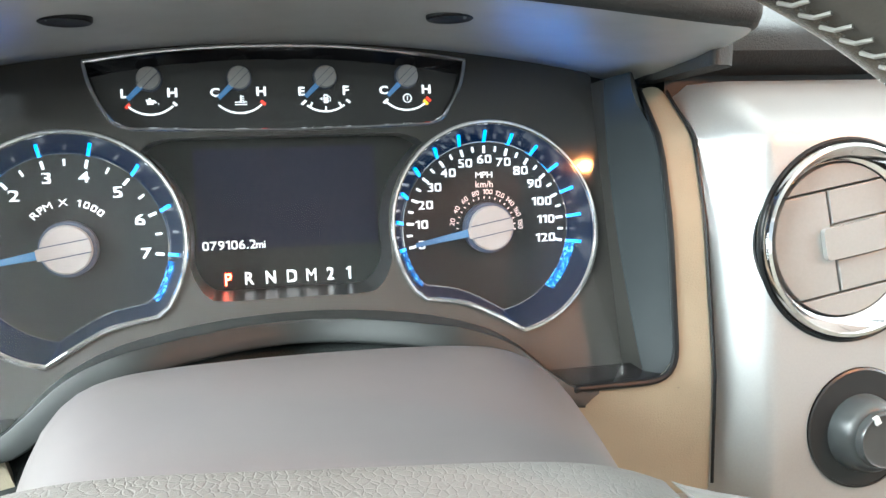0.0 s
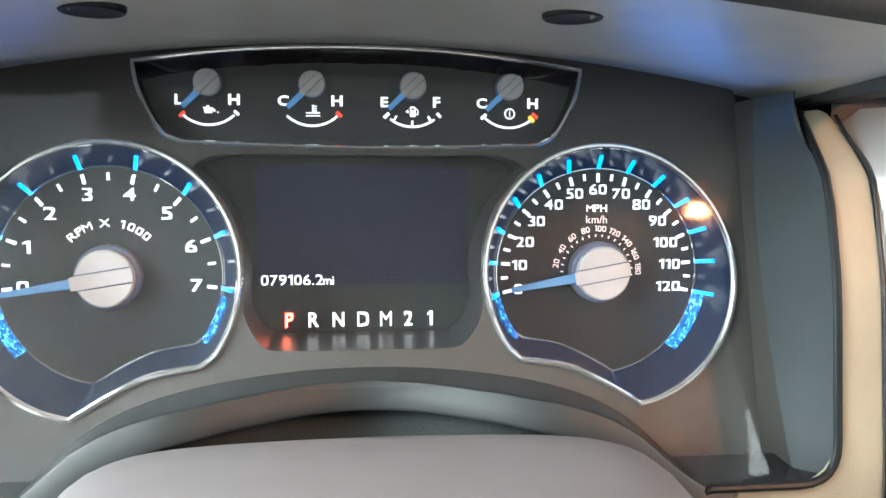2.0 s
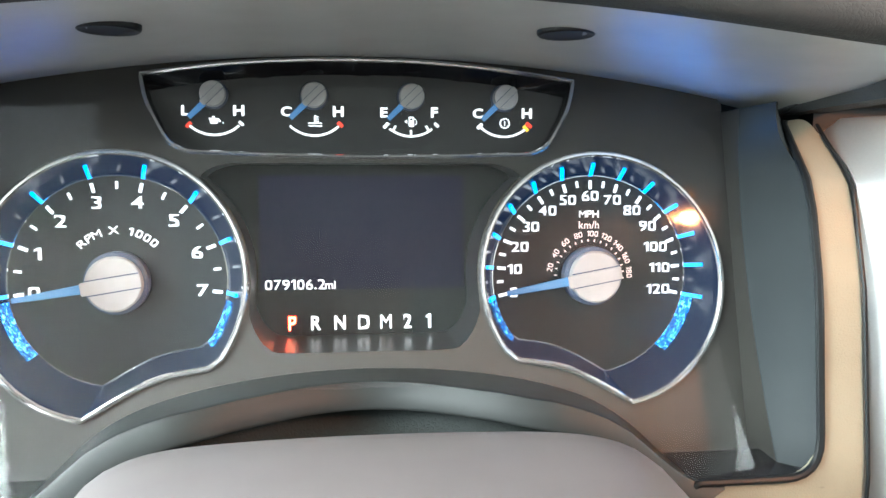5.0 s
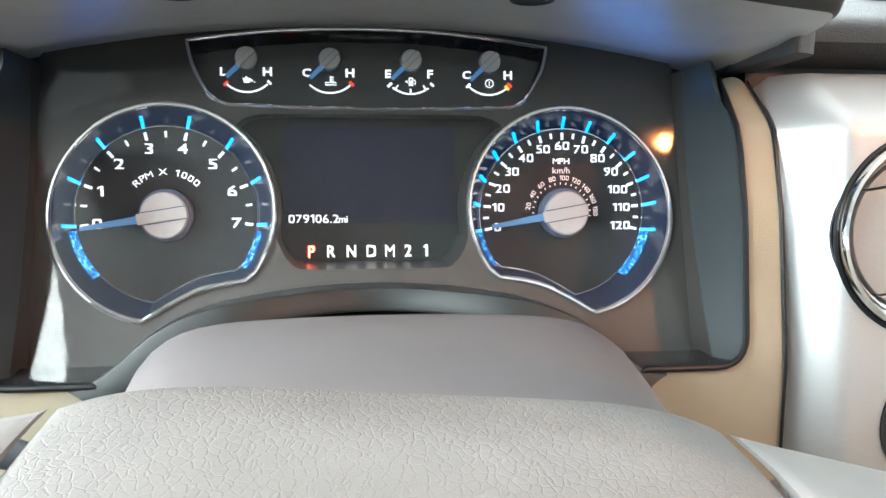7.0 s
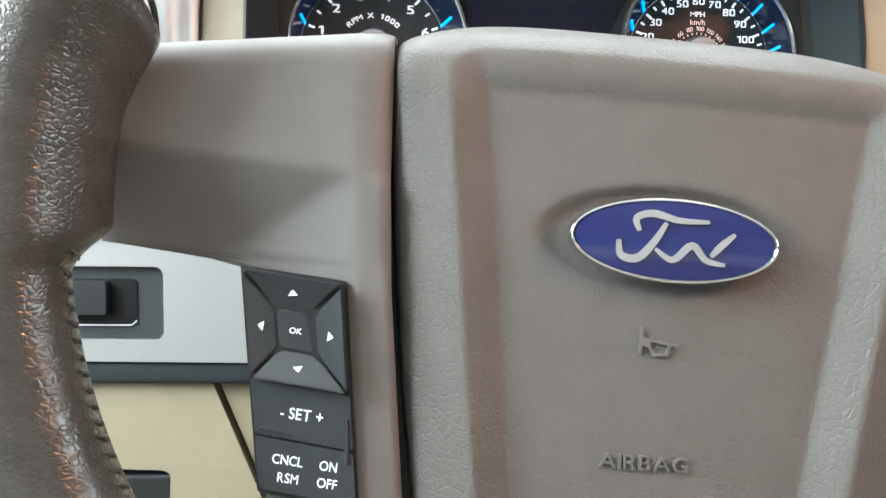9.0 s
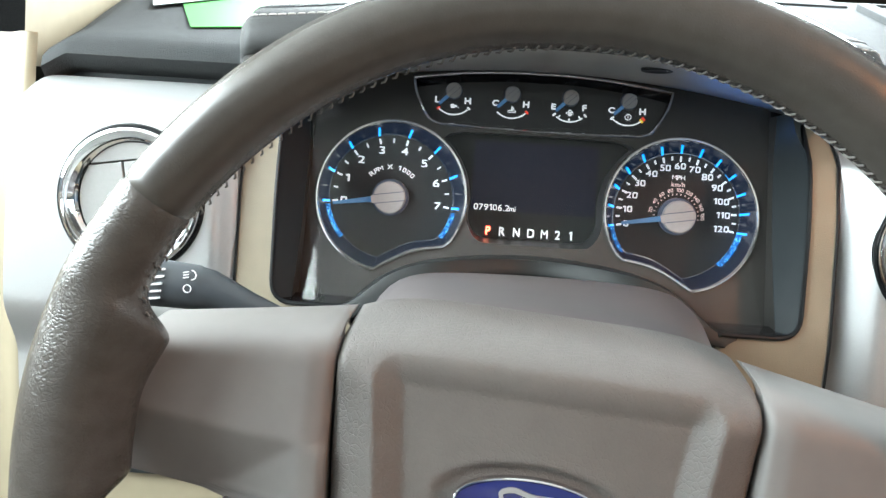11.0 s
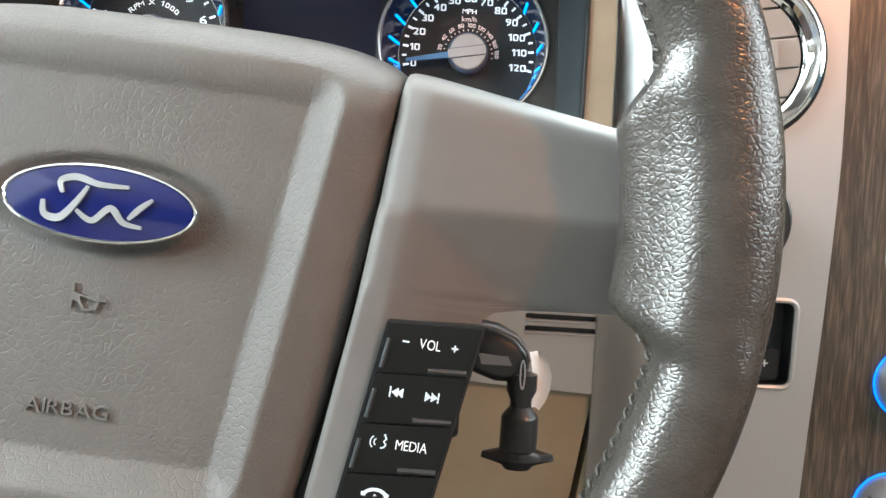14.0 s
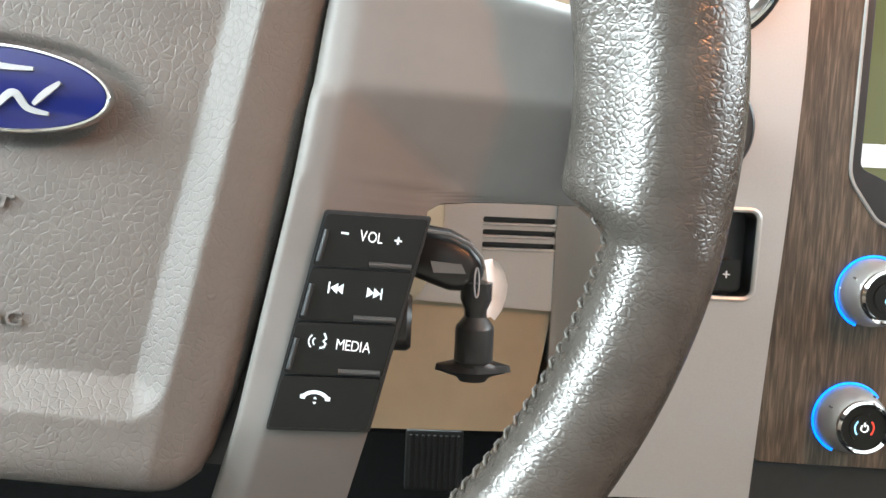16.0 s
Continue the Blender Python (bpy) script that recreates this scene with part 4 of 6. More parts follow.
VENT_X, VENT_Z, VENT_R = 0.2625, 0.790, 0.0485
LEFT_VENT_X = 0.2700
for s in (-1, 1):
    panel = thing("silver_panel", (s * 0.26, -0.09, 0.70), "satin silver dash panel with a round vent opening", "dash trim")
    vx = VENT_X if s > 0 else -LEFT_VENT_X
    holes = [[(vx + VENT_R * math.cos(2 * math.pi * i / 56), VENT_Z + VENT_R * math.sin(2 * math.pi * i / 56)) for i in range(56)]]
    if s < 0:
        holes.append(rounded(-0.292, -0.2235, 0.6205, 0.6620, 0.005))
    if s > 0:
        holes.append([(0.269 + 0.030 * math.cos(2 * math.pi * i / 40), 0.6970 + 0.030 * math.sin(2 * math.pi * i / 40)) for i in range(40)])
        holes.append(rounded(0.262, 0.3075, 0.600, 0.6515, 0.006))
    part("face", curved_plate(dense_loop(soft_poly(silver_outline(s)), 0.008), holes, silver_y, 0.02, 0.003), SILVER, panel, "", 40)
    part("vent_lip", tube([(vx + (VENT_R + 0.0004) * math.cos(t), -0.1002, VENT_Z + (VENT_R + 0.0004) * math.sin(t)) for t in np.linspace(0, 2 * math.pi, 65)[:-1]], 0.0011, 8, True), ARCHM, panel, "dark gap round the vent")
    if s > 0:
        part("pocket_lip", tube([(x, silver_y(x, z) + 0.0005, z) for x, z in rounded(0.262, 0.3075, 0.600, 0.6515, 0.006)], 0.0017, 8, True), SILVER, panel)


def air_vent(s):
    cx, cz = (VENT_X if s > 0 else -LEFT_VENT_X), VENT_Z
    v = thing("air_vent", (cx, -0.09, VENT_Z), "round air vent with chrome ring and closed louvres", "air vent", "dash air vents")
    part("chrome_ring", lathe(cx, cz, [(0.0478, -0.085), (0.0478, -0.102), (0.0468, -0.1045), (0.0452, -0.1050), (0.0440, -0.1035), (0.0415, -0.0965), (0.0398, -0.0955), (0.0385, -0.0945), (0.0385, -0.086)], 64), CHROME, v, "polished chrome ring", 50)
    part("seat", lathe(cx, cz, [(0.0392, -0.084), (0.0392, -0.088), (0.0, -0.088)], 48), BLACKPL, v)
    R, tilt = 0.0375, 9

    def chord(z0, z1, cutx=None):
        n = 16
        right = [(math.sqrt(max(0, R * R - z * z)), z) for z in np.linspace(z0, z1, n)]
        left = [(-x, z) for x, z in reversed(right)]
        return right + left
    gap = 0.0006
    pieces = [chord(0.0262, 0.0374), chord(-0.0374, -0.0262)]
    def side_piece(z0, z1, x0, sgn):
        ring = [(sgn * math.sqrt(max(0, R * R - z * z)), z) for z in np.linspace(z0, z1, 14)]
        return ring + [(x0, z1), (x0, z0)]
    pieces += [side_piece(0.0085, 0.0252, -0.004, 1), side_piece(-0.0252, -0.0095, -0.004, 1), side_piece(-0.0252, -0.0010, -0.0052, -1), side_piece(0.0, 0.0252, -0.0052, -1)]
    pieces.append(side_piece(-0.0089, 0.0079, -0.004, 1))
    pieces[4] = [p for p in side_piece(-0.0252, 0.0252, -0.0052, -1)]
    pieces.pop(5)
    for pc in pieces:
        bm = plate([(x * (1 - gap / R), z) for x, z in pc], (), -0.0955, 0.006, 0.0007, 2)
        part("louvre", put(bm, cx, 0, cz, tilt), VENTP, v)
    bm = plate(rounded(-0.0115, 0.0225, -0.0085, 0.0075, 0.0025), (), -0.0985, 0.009, 0.0010, 2)
    part("louvre_tab", put(bm, cx, 0, cz, tilt), VENTP, v)
    return v


air_vent(1)
air_vent(-1)


# four-wheel-drive knob
dial4 = thing("drive_mode_knob", (0.265, -0.09, 0.700), "black rotary drive knob with ice-blue lit markings", "knob")
KX, KZ = 0.269, 0.6945
part("recess", lathe(KX, KZ + 0.002, [(0.0302, -0.101), (0.0290, -0.1015), (0.0275, -0.094), (0.0, -0.094)], 48), BLACKPL, dial4)
part("knob", lathe(KX, KZ, [(0.0195, -0.094), (0.0192, -0.103), (0.0172, -0.1110), (0.0150, -0.1135), (0.0140, -0.1138)], 48), KNOBD, dial4, "dark slate knob", 60)
part("cap", lathe(KX, KZ, [(0.0140, -0.1100), (0.0138, -0.1165), (0.0128, -0.1178), (0.0112, -0.1170), (0.0, -0.1165)], 40), KNOBD, dial4, "dark slate knob cap", 40)
part("pointer", put(box(-0.0014, 0.0014, -0.1185, -0.1160, 0.0098, 0.0136), KX, 0, KZ, 25), LEGEND_DIM, dial4, "white pointer line")
for ang, w in ((112, 0.0046), (86, 0.0046), (60, 0.0046)):
    x, z = KX + 0.0235 * math.cos(radians(ang)), KZ + 0.002 + 0.0235 * math.sin(radians(ang))
    part("marking", merge(put(box(-w / 2, w / 2, -0.0955, -0.0935, 0.0003, 0.0012), x, 0, z, ang - 90), put(box(-w / 2, w / 2, -0.0955, -0.0935, -0.0014, -0.0005), x, 0, z, ang - 90)), ICE_LIT, dial4, "ice-blue lit marking")

# brake gain switch in its pocket
gain = thing("gain_switch", (0.285, -0.09, 0.625), "black switch pocket with a plus key", "switch")
part("pocket", merge(loft([[(x, -0.097, z) for x, z in rounded(0.2622, 0.3073, 0.6002, 0.6513, 0.006)], [(x, -0.082, z) for x, z in rounded(0.2635, 0.3060, 0.6012, 0.6503, 0.006)]], True, (False, True))), BLACKPL, gain)
for kx, ch in ((0.2915, "+"), (0.2735, "-")):
    key = part("key", plate(rounded(kx - 0.0080, kx + 0.0080, 0.6050, 0.6225, 0.002), (), -0.096, 0.014, 0.0012, 2), BUTTON, gain)
    part("symbol", put(merge(box(-0.002, 0.002, -0.0965, -0.0958, -0.0003, 0.0003), *([box(-0.0003, 0.0003, -0.0965, -0.0958, -0.002, 0.002)] if ch == "+" else [])), kx, 0, 0.614), LEGEND_DIM, key)

# lower silver strip and tan knee panel, both sides of the column
strip = thing("lower_silver_strip", (0, -0.07, 0.63), "satin silver lower dash strip with slots", "dash trim")
slots = [rounded(0.153, 0.1965, z, z + 0.0035, 0.0012, 3) for z in (0.6360, 0.6285, 0.6210)]
part("face", plate(soft_poly([(0.060, 0.5905, 0.002), (0.207, 0.5835, 0.006), (0.2130, 0.670, 0.003), (0.060, 0.671, 0.002)]), slots, lambda x, z: -0.070, 0.006, 0.0015), SILVER, strip)
for z in (0.6360, 0.6285, 0.6210):
    part("slot_lip", tube([(0.153, -0.0706, z - 0.0006), (0.1965, -0.0706, z - 0.0004)], 0.0009, 6), SILVER, strip, "bright lower lip of a slot")
part("slot_back", box(0.150, 0.200, -0.0645, -0.062, 0.617, 0.643), BLACKPL, strip)
part("end_cap", plate(soft_poly([(0.2078, 0.5835, 0.001), (0.2130, 0.5790, 0.002), (0.2215, 0.640, 0.003), (0.2225, 0.668, 0.003), (0.2136, 0.670, 0.001)]), (), lambda x, z: -0.0700 + 0.7 * (x - 0.2078 - 0.07 * (z - 0.5835)), 0.02, 0.0012), SILVER, strip)
part("lower_lip", box(-0.348, -0.06, -0.0775, -0.06, 0.5945, 0.6072, 0.003), WELLM, strip, "dark gap trim")

lampsw = thing("headlamp_switch", (-0.258, -0.075, 0.641), "slate headlamp switch recessed in the silver dash", "switch")
part("plate", plate(rounded(-0.2915, -0.2240, 0.6210, 0.6615, 0.0045), (), -0.0765, 0.006, 0.001), BUTTON_GREY, lampsw)
part("recess", plate(rounded(-0.2850, -0.2390, 0.6290, 0.6550, 0.003), (), -0.0775, 0.001, 0.0004), BUTTON, lampsw)
part("dial", plate(rounded(-0.2800, -0.2540, 0.6350, 0.6540, 0.002), (), -0.0850, 0.009, 0.0012), BLACKPL, lampsw)
part("lip", ribbon([(-0.285, 0.6285), (-0.242, 0.6285), (-0.239, 0.631)], 0.0007, -0.0782), LEGEND_DIM, lampsw)

knee = thing("knee_panel", (0, -0.06, 0.55), "tan plastic knee panel under the dash", "dash trim")
part("panel", plate(soft_poly([(-0.345, 0.600, 0.01), (-0.200, 0.5985, 0.001), (-0.165, 0.515, 0.001), (-0.178, 0.470, 0.002), (-0.225, 0.470, 0.004), (-0.222, 0.5425, 0.006), (-0.345, 0.5465, 0.006)]), (), -0.071, 0.02, 0.002), TANPL, knee)
part("panel", plate(soft_poly([(-0.197, 0.5985, 0.001), (0.198, 0.5850, 0.001), (0.186, 0.5075, 0.002), (-0.160, 0.505, 0.002), (-0.162, 0.515, 0.001)]), (), -0.066, 0.02, 0.002), TANPL, knee)
part("panel", plate(soft_poly([(0.2015, 0.5850, 0.001), (0.230, 0.5840, 0.003), (0.215, 0.470, 0.003), (0.188, 0.490, 0.002)]), (), -0.0665, 0.02, 0.002), TANPL, knee)
part("lever_recess", box(-0.250, -0.205, -0.0705, -0.05, 0.512, 0.540, 0.003), BLACKPL, knee, "black release lever recess")
part("release_lever", box(-0.247, -0.215, -0.078, -0.066, 0.516, 0.523, 0.002), KNOBM, knee, "grey release lever")
part("back", box(-0.34, 0.31, 0.010, 0.020, 0.52, 0.74), BLACKPL, knee)

# wood centre stack
stack = thing("centre_stack", (0.40, -0.085, 0.65), "wood-grain centre stack panel with display and knobs", "centre stack")
wood_out = soft_poly([(0.3172, 0.503, 0.006), (0.60, 0.495, 0.006), (0.60, 0.873, 0.01), (0.3245, 0.873, 0.008), (0.3280, 0.74, 0.03), (0.3245, 0.62, 0.03)])
navi_hole = soft_poly([(0.3600, 0.800, 0.006), (0.3595, 0.672, 0.008), (0.3800, 0.645, 0.008), (0.56, 0.643, 0.006), (0.56, 0.800, 0.006)])
part("panel", plate(wood_out, [navi_hole], -0.092, 0.01, 0.002, 3), WOOD, stack, "walnut wood-grain panel")
part("screen_bezel", plate(navi_hole, [soft_poly([(0.3665, 0.794, 0.003), (0.3665, 0.678, 0.004), (0.385, 0.670, 0.004), (0.555, 0.668, 0.004), (0.555, 0.794, 0.003)])], -0.0905, 0.012, 0.001), BLACKPL, stack, "black display bezel")
part("bezel_rim", tube([(x, -0.0925, z) for x, z in navi_hole], 0.0011, 6, True), VENTP, stack)
disp2 = part("touch_screen", box(0.364, 0.557, -0.084, -0.080, 0.667, 0.797), NAVI, stack, "dim olive touch display")
part("menu_bar", box(0.3672, 0.552, -0.0852, -0.0838, 0.6785, 0.6920), GREY_LIT, disp2, "pale grey menu bar")
part("lower_panel", box(0.305, 0.60, -0.086, -0.06, 0.38, 0.501, 0.003), BLACKPL, stack, "black lower panel")
part("seam", box(0.312, 0.3235, -0.086, -0.07, 0.50, 0.850), BLACKPL, stack)


def stack_knob(kx, kz, symbol):
    c = 0.80
    k = thing("climate_knob", (kx, -0.092, kz), "chrome climate knob with a blue lit ring", "knob", "centre stack knobs")
    part("lit_ring", tube([(kx + c * 0.0262 * math.cos(t), -0.0935, kz + c * 0.0262 * math.sin(t)) for t in np.linspace(radians(38), radians(248), 48)], 0.0008, 6), BLUE_RING, k, "glowing blue ring")
    part("skirt", lathe(kx, kz, [(c * 0.0250, -0.092), (c * 0.0248, -0.096), (c * 0.0225, -0.104), (c * 0.0205, -0.109), (c * 0.0190, -0.110)], 48), BADGE_SILVER, k, "satin metal skirt")
    part("chrome_rim", lathe(kx, kz, [(c * 0.0195, -0.108), (c * 0.0195, -0.1125), (c * 0.0180, -0.1140), (c * 0.0163, -0.1125), (c * 0.0163, -0.109)], 48), CHROME, k)
    part("cap", lathe(kx, kz, [(c * 0.0165, -0.109), (c * 0.0165, -0.1115), (0.0, -0.1118)], 40), BUTTON, k, "dark centre button")
    part("button", lathe(kx, kz, [(c * 0.0105, -0.1112), (c * 0.0105, -0.1122), (0.0, -0.1124)], 32), BUTTON, k)
    if symbol:
        part("symbol", merge(ribbon(arc(kx, kz, c * 0.0026, 120, 420), 0.0006, -0.1128), box(kx - 0.0003, kx + 0.0003, -0.1130, -0.1124, kz + 0.0008, kz + 0.0034)), WHITE_LIT, k)
        part("cold_mark", ribbon(arc(kx, kz, c * 0.0068, 135, 225), 0.0008, -0.1124), ICE_LIT, k)
        part("hot_mark", ribbon(arc(kx, kz, c * 0.0068, -45, 45), 0.0008, -0.1124), RED_LIT, k)
    else:
        part("symbol", ribbon(arc(kx, kz - 0.002, c * 0.0024, 0, 350), 0.0006, -0.1128), ICE_LIT, k)
        part("symbol", put(box(-0.0022, 0.0006, -0.1130, -0.1124, 0.0035, 0.0042), kx, 0, kz), ICE_LIT, k)
    for a in (150, 60):
        part("skirt_notch", put(box(-0.0005, 0.0005, -0.1045, -0.1025, c * 0.0195, c * 0.0240), kx, 0, kz, a - 90), KNOBM, k)


stack_knob(0.3718, 0.5314, True)
stack_knob(0.3785, 0.6065, False)

# dash top
dash = thing("dashboard", (0.5, 0.05, 0.93), "grey grained vinyl dash top with a shallow tray", "dashboard")


def dash_section(x):
    prof = [(-0.050, 0.8775), (-0.062, 0.8800), (-0.068, 0.8860), (-0.066, 0.8935), (-0.056, 0.9005), (-0.03, 0.9085), (0.03, 0.9270), (0.12, 0.9560), (0.30, 1.012), (0.47, 1.066), (0.47, 0.90), (-0.03, 0.872)]
    return [(x, y, z) for y, z in prof]


part("pad", loft([dash_section(x) for x in np.linspace(0.185, 1.40, 40)], True, (True, True)), DASHTOP, dash, "", 50)
part("pad", loft([[(-0.185 - u * (0.165 + 0.25 * max(0.0, y + 0.04)), y, z - 0.010 * max(0.0, u - 0.9) / 0.1) for _, y, z in dash_section(0)] for u in np.linspace(0, 1, 30)], True, (True, True)), DASHTOP, dash, "", 50)
part("under_gap", box(0.195, 0.62, -0.0450, -0.02, 0.858, 0.8780), ARCHM, dash, "dark gap under the pad")
part("under_gap", box(-0.62, -0.195, -0.0450, -0.02, 0.858, 0.8780), ARCHM, dash, "dark gap under the pad")
tray = thing("dash_tray", (0.42, 0.13, 0.965), "dark grey moulded tray set in the dash top", "tray")
tr = soft_poly([(0.335, 0.072, 0.022), (0.66, 0.072, 0.022), (0.66, 0.398, 0.02), (0.383, 0.398, 0.012)])
tr_in = soft_poly([(0.358, 0.092, 0.016), (0.64, 0.092, 0.016), (0.64, 0.386, 0.01), (0.400, 0.386, 0.008)])
sl = math.atan2(0.0310, 0.10)


def on_dash(bm, lift):
    for v in bm.verts:
        d, w = v.co.z, v.co.y
        v.co = Vector((v.co.x, d - w * math.sin(sl) * -1, 0.9270 + (d - 0.03) * 0.318 - w + lift))
    return bm


part("rim", on_dash(plate(tr, [tr_in], 0.0, 0.010, 0.0035, 4), 0.007), TRAYM, tray, "rounded grey tray rim", 60)
part("floor", on_dash(plate(tr_in, (), 0.0, 0.003), 0.0010), TRAYM, tray)
part("step", on_dash(plate(soft_poly([(0.372, 0.20, 0.01), (0.64, 0.20, 0.01), (0.64, 0.386, 0.006), (0.399, 0.386, 0.006)]), (), 0.0, 0.004, 0.0015), 0.0040), TRAYM, tray)
for i in range(4):
    part("rib", on_dash(plate([(0.40 + 0.05 * i, 0.10), (0.404 + 0.05 * i, 0.10), (0.424 + 0.05 * i, 0.19), (0.42 + 0.05 * i, 0.19)], (), 0.0, 0.002), 0.0035), TRAYM, tray)
vent_strip = thing("defroster_strip", (0.5, 0.41, 1.048), "dark grey defroster strip along the windscreen base", "dash trim")
part("strip", on_dash(plate([(-0.60, 0.400), (0.375, 0.400), (0.375, 0.455), (-0.60, 0.455)], (), 0.0, 0.003, 0.001), 0.002), TRAYM, vent_strip)

# leaflet left on the dash, its green fold towards the driver
leaflet = thing("leaflet", (-0.28, 0.15, 0.967), "white leaflet with a green fold lying on the dash", "leaflet")
part("fold", on_dash(plate([(-0.316, 0.110), (-0.268, -0.004), (-0.21, 0.02), (-0.21, 0.19), (-0.264, 0.197)], (), 0.0, 0.0008), 0.0022), LEAF_GREEN, leaflet, "bright green printed page", 0)
part("sheet", on_dash(plate([(-0.331, 0.080), (-0.262, 0.199), (-0.20, 0.33), (-0.345, 0.33), (-0.360, 0.152)], (), 0.0, 0.0012, 0.0004), 0.0050), LABELW, leaflet, "white paper page", 0)

# tan trim closing the dash at the door, and the grey door grab below it
end_trim = thing("dash_end_trim", (-0.40, -0.05, 0.70), "tan moulded trim between the dash and the door", "dash trim")
secs = []
for z in np.linspace(0.40, 0.90, 26):
    x0 = -0.3575 - 0.006 * math.cos((z - 0.73) * 6) + 0.10 * max(0.0, 0.62 - z)
    secs.append([(x0 + 0.004, -0.060, z), (x0, -0.064, z), (x0 - 0.008, -0.062, z), (x0 - 0.020, -0.052, z), (x0 - 0.060, -0.055, z), (x0 - 0.14, -0.075, z), (x0 - 0.25, -0.12, z)])
part("panel", loft(secs, False), TANPL, end_trim, "", 60)
pillar = thing("pillar_trim", (-0.40, 0.1, 0.93), "tan windscreen pillar trim beside the dash", "pillar trim")
part("panel", loft([[(x, y, z) for x, y, z in ((-0.366, -0.060, 0.84 + 0.11 * h), (-0.395, 0.08, 0.89 + 0.12 * h), (-0.425, 0.22, 0.94 + 0.13 * h), (-0.475, 0.46, 1.02 + 0.13 * h))] for h in np.linspace(0, 1, 6)], False), TANPL, pillar, "", 60)
grab = thing("door_grab", (-0.46, -0.16, 0.53), "dark grey padded door grab beside the dash", "door grab")
part("pad", loft([[(-0.405 - 0.17 * u + r * 0.05 * math.cos(t), -0.13 - 0.06 * u + r * 0.04 * math.sin(t) * 0.6, 0.540 - 0.10 * u * u + r * 0.055 * math.sin(t)) for t in np.linspace(0, 2 * math.pi, 29)[:-1]] for u, r in ((0.0, 0.05), (0.02, 0.5), (0.06, 0.75), (0.14, 0.92), (0.3, 1.0), (0.6, 1.0), (1.0, 1.0))], True, (True, True)), DOORM, grab, "", 60)

# ---- steering column ----
column = thing("column_shroud", (0, -0.18, 0.70), "mauve-taupe steering column shroud", "column shroud")
secs = []
for y, hw, top, low in ((-0.098, 0.116, 0.7480, 0.640), (-0.104, 0.117, 0.7545, 0.639), (-0.112, 0.1165, 0.7575, 0.637), (-0.122, 0.116, 0.7600, 0.636), (-0.135, 0.1145, 0.7618, 0.635), (-0.16, 0.111, 0.7630, 0.632), (-0.20, 0.104, 0.7620, 0.630), (-0.235, 0.097, 0.7600, 0.630), (-0.252, 0.092, 0.7570, 0.631), (-0.260, 0.089, 0.7540, 0.633), (-0.263, 0.084, 0.7490, 0.640), (-0.260, 0.070, 0.735, 0.655)):
    sec = []
    bow = 0.09 + 0.15 * smoothstep(-0.14, -0.25, y)
    for i in range(41):
        a = -1 + 2 * i / 40
        x = a * hw
        sec.append((x, y, top - (top - 0.690) * (bow * abs(a) ** 2.2 + (1 - bow) * abs(a) ** 9)))
    sec += [(hw * 0.96, y, 0.675), (hw * 0.70, y, low + 0.01), (hw * 0.3, y, low), (-hw * 0.3, y, low), (-hw * 0.70, y, low + 0.01), (-hw * 0.96, y, 0.675)]
    secs.append(sec)
part("upper_shell", loft(secs, True, (True, True)), SHROUD, column, "", 45)
part("lower_shell", loft([[(hw * math.cos(t), y, 0.628 + dz * math.sin(t)) for t in np.linspace(math.pi, 2 * math.pi, 24)] + [(hw, y, 0.66), (-hw, y, 0.66)] for y, hw, dz in ((-0.07, 0.130, 0.078), (-0.12, 0.126, 0.074), (-0.18, 0.108, 0.056), (-0.235, 0.086, 0.038), (-0.25, 0.074, 0.026))], True, (True, True)), TANPL, column, "tan lower shell", 45)
part("hub", lathe(-0.008, 0.692, [(0.055, -0.255), (0.050, -0.30)], 40), BLACKPL, column, "black hub behind the wheel")
part("ignition_barrel", loft([[(x, -0.205 + 0.014 * math.cos(t), 0.634 + 0.014 * math.sin(t)) for t in np.linspace(0, 2 * math.pi, 24)[:-1]] for x in (0.085, 0.112)], True, (True, True)), BLACKPL, column, "black ignition barrel")

part("column_collar", loft([[(x, -0.200 + r * math.cos(t), 0.600 + r * math.sin(t)) for t in np.linspace(0, 2 * math.pi, 29)[:-1]] for x, r in ((0.085, 0.0130), (0.1105, 0.0130), (0.1125, 0.0115))], True, (True, True)), BLACKPL, column, "black round collar under the barrel")

# key with fob
key = thing("ignition_key", (0.118, -0.205, 0.633), "black-headed ignition key in the barrel", "key")
part("head", loft([[(0.110 + dx, -0.205 + w * math.cos(t), 0.6335 - 0.25 * dx + h * math.sin(t)) for t in np.linspace(0, 2 * math.pi, 17)[:-1]] for dx, w, h in ((0.0, 0.004, 0.009), (0.003, 0.006, 0.012), (0.018, 0.0065, 0.0135), (0.026, 0.006, 0.0115), (0.031, 0.0045, 0.0075), (0.033, 0.002, 0.003))], True, (True, True)), BLACKPL, key, "", 60)
part("head_band", tube([(0.112, -0.2120, 0.6425), (0.127, -0.2125, 0.6410), (0.136, -0.2115, 0.6370), (0.1415, -0.2105, 0.631), (0.143, -0.210, 0.626)], 0.0009, 6), KNOBM, key)
part("sticker", plate([(0.1195, 0.6290), (0.1330, 0.6280), (0.1350, 0.6240), (0.1210, 0.6240)], (), -0.2117, 0.0004), KNOBM, key, "worn grey plate")
tool = thing("wheel_lock_key", (0.141, -0.205, 0.574), "black plug tool hanging from the key ring", "key fob")
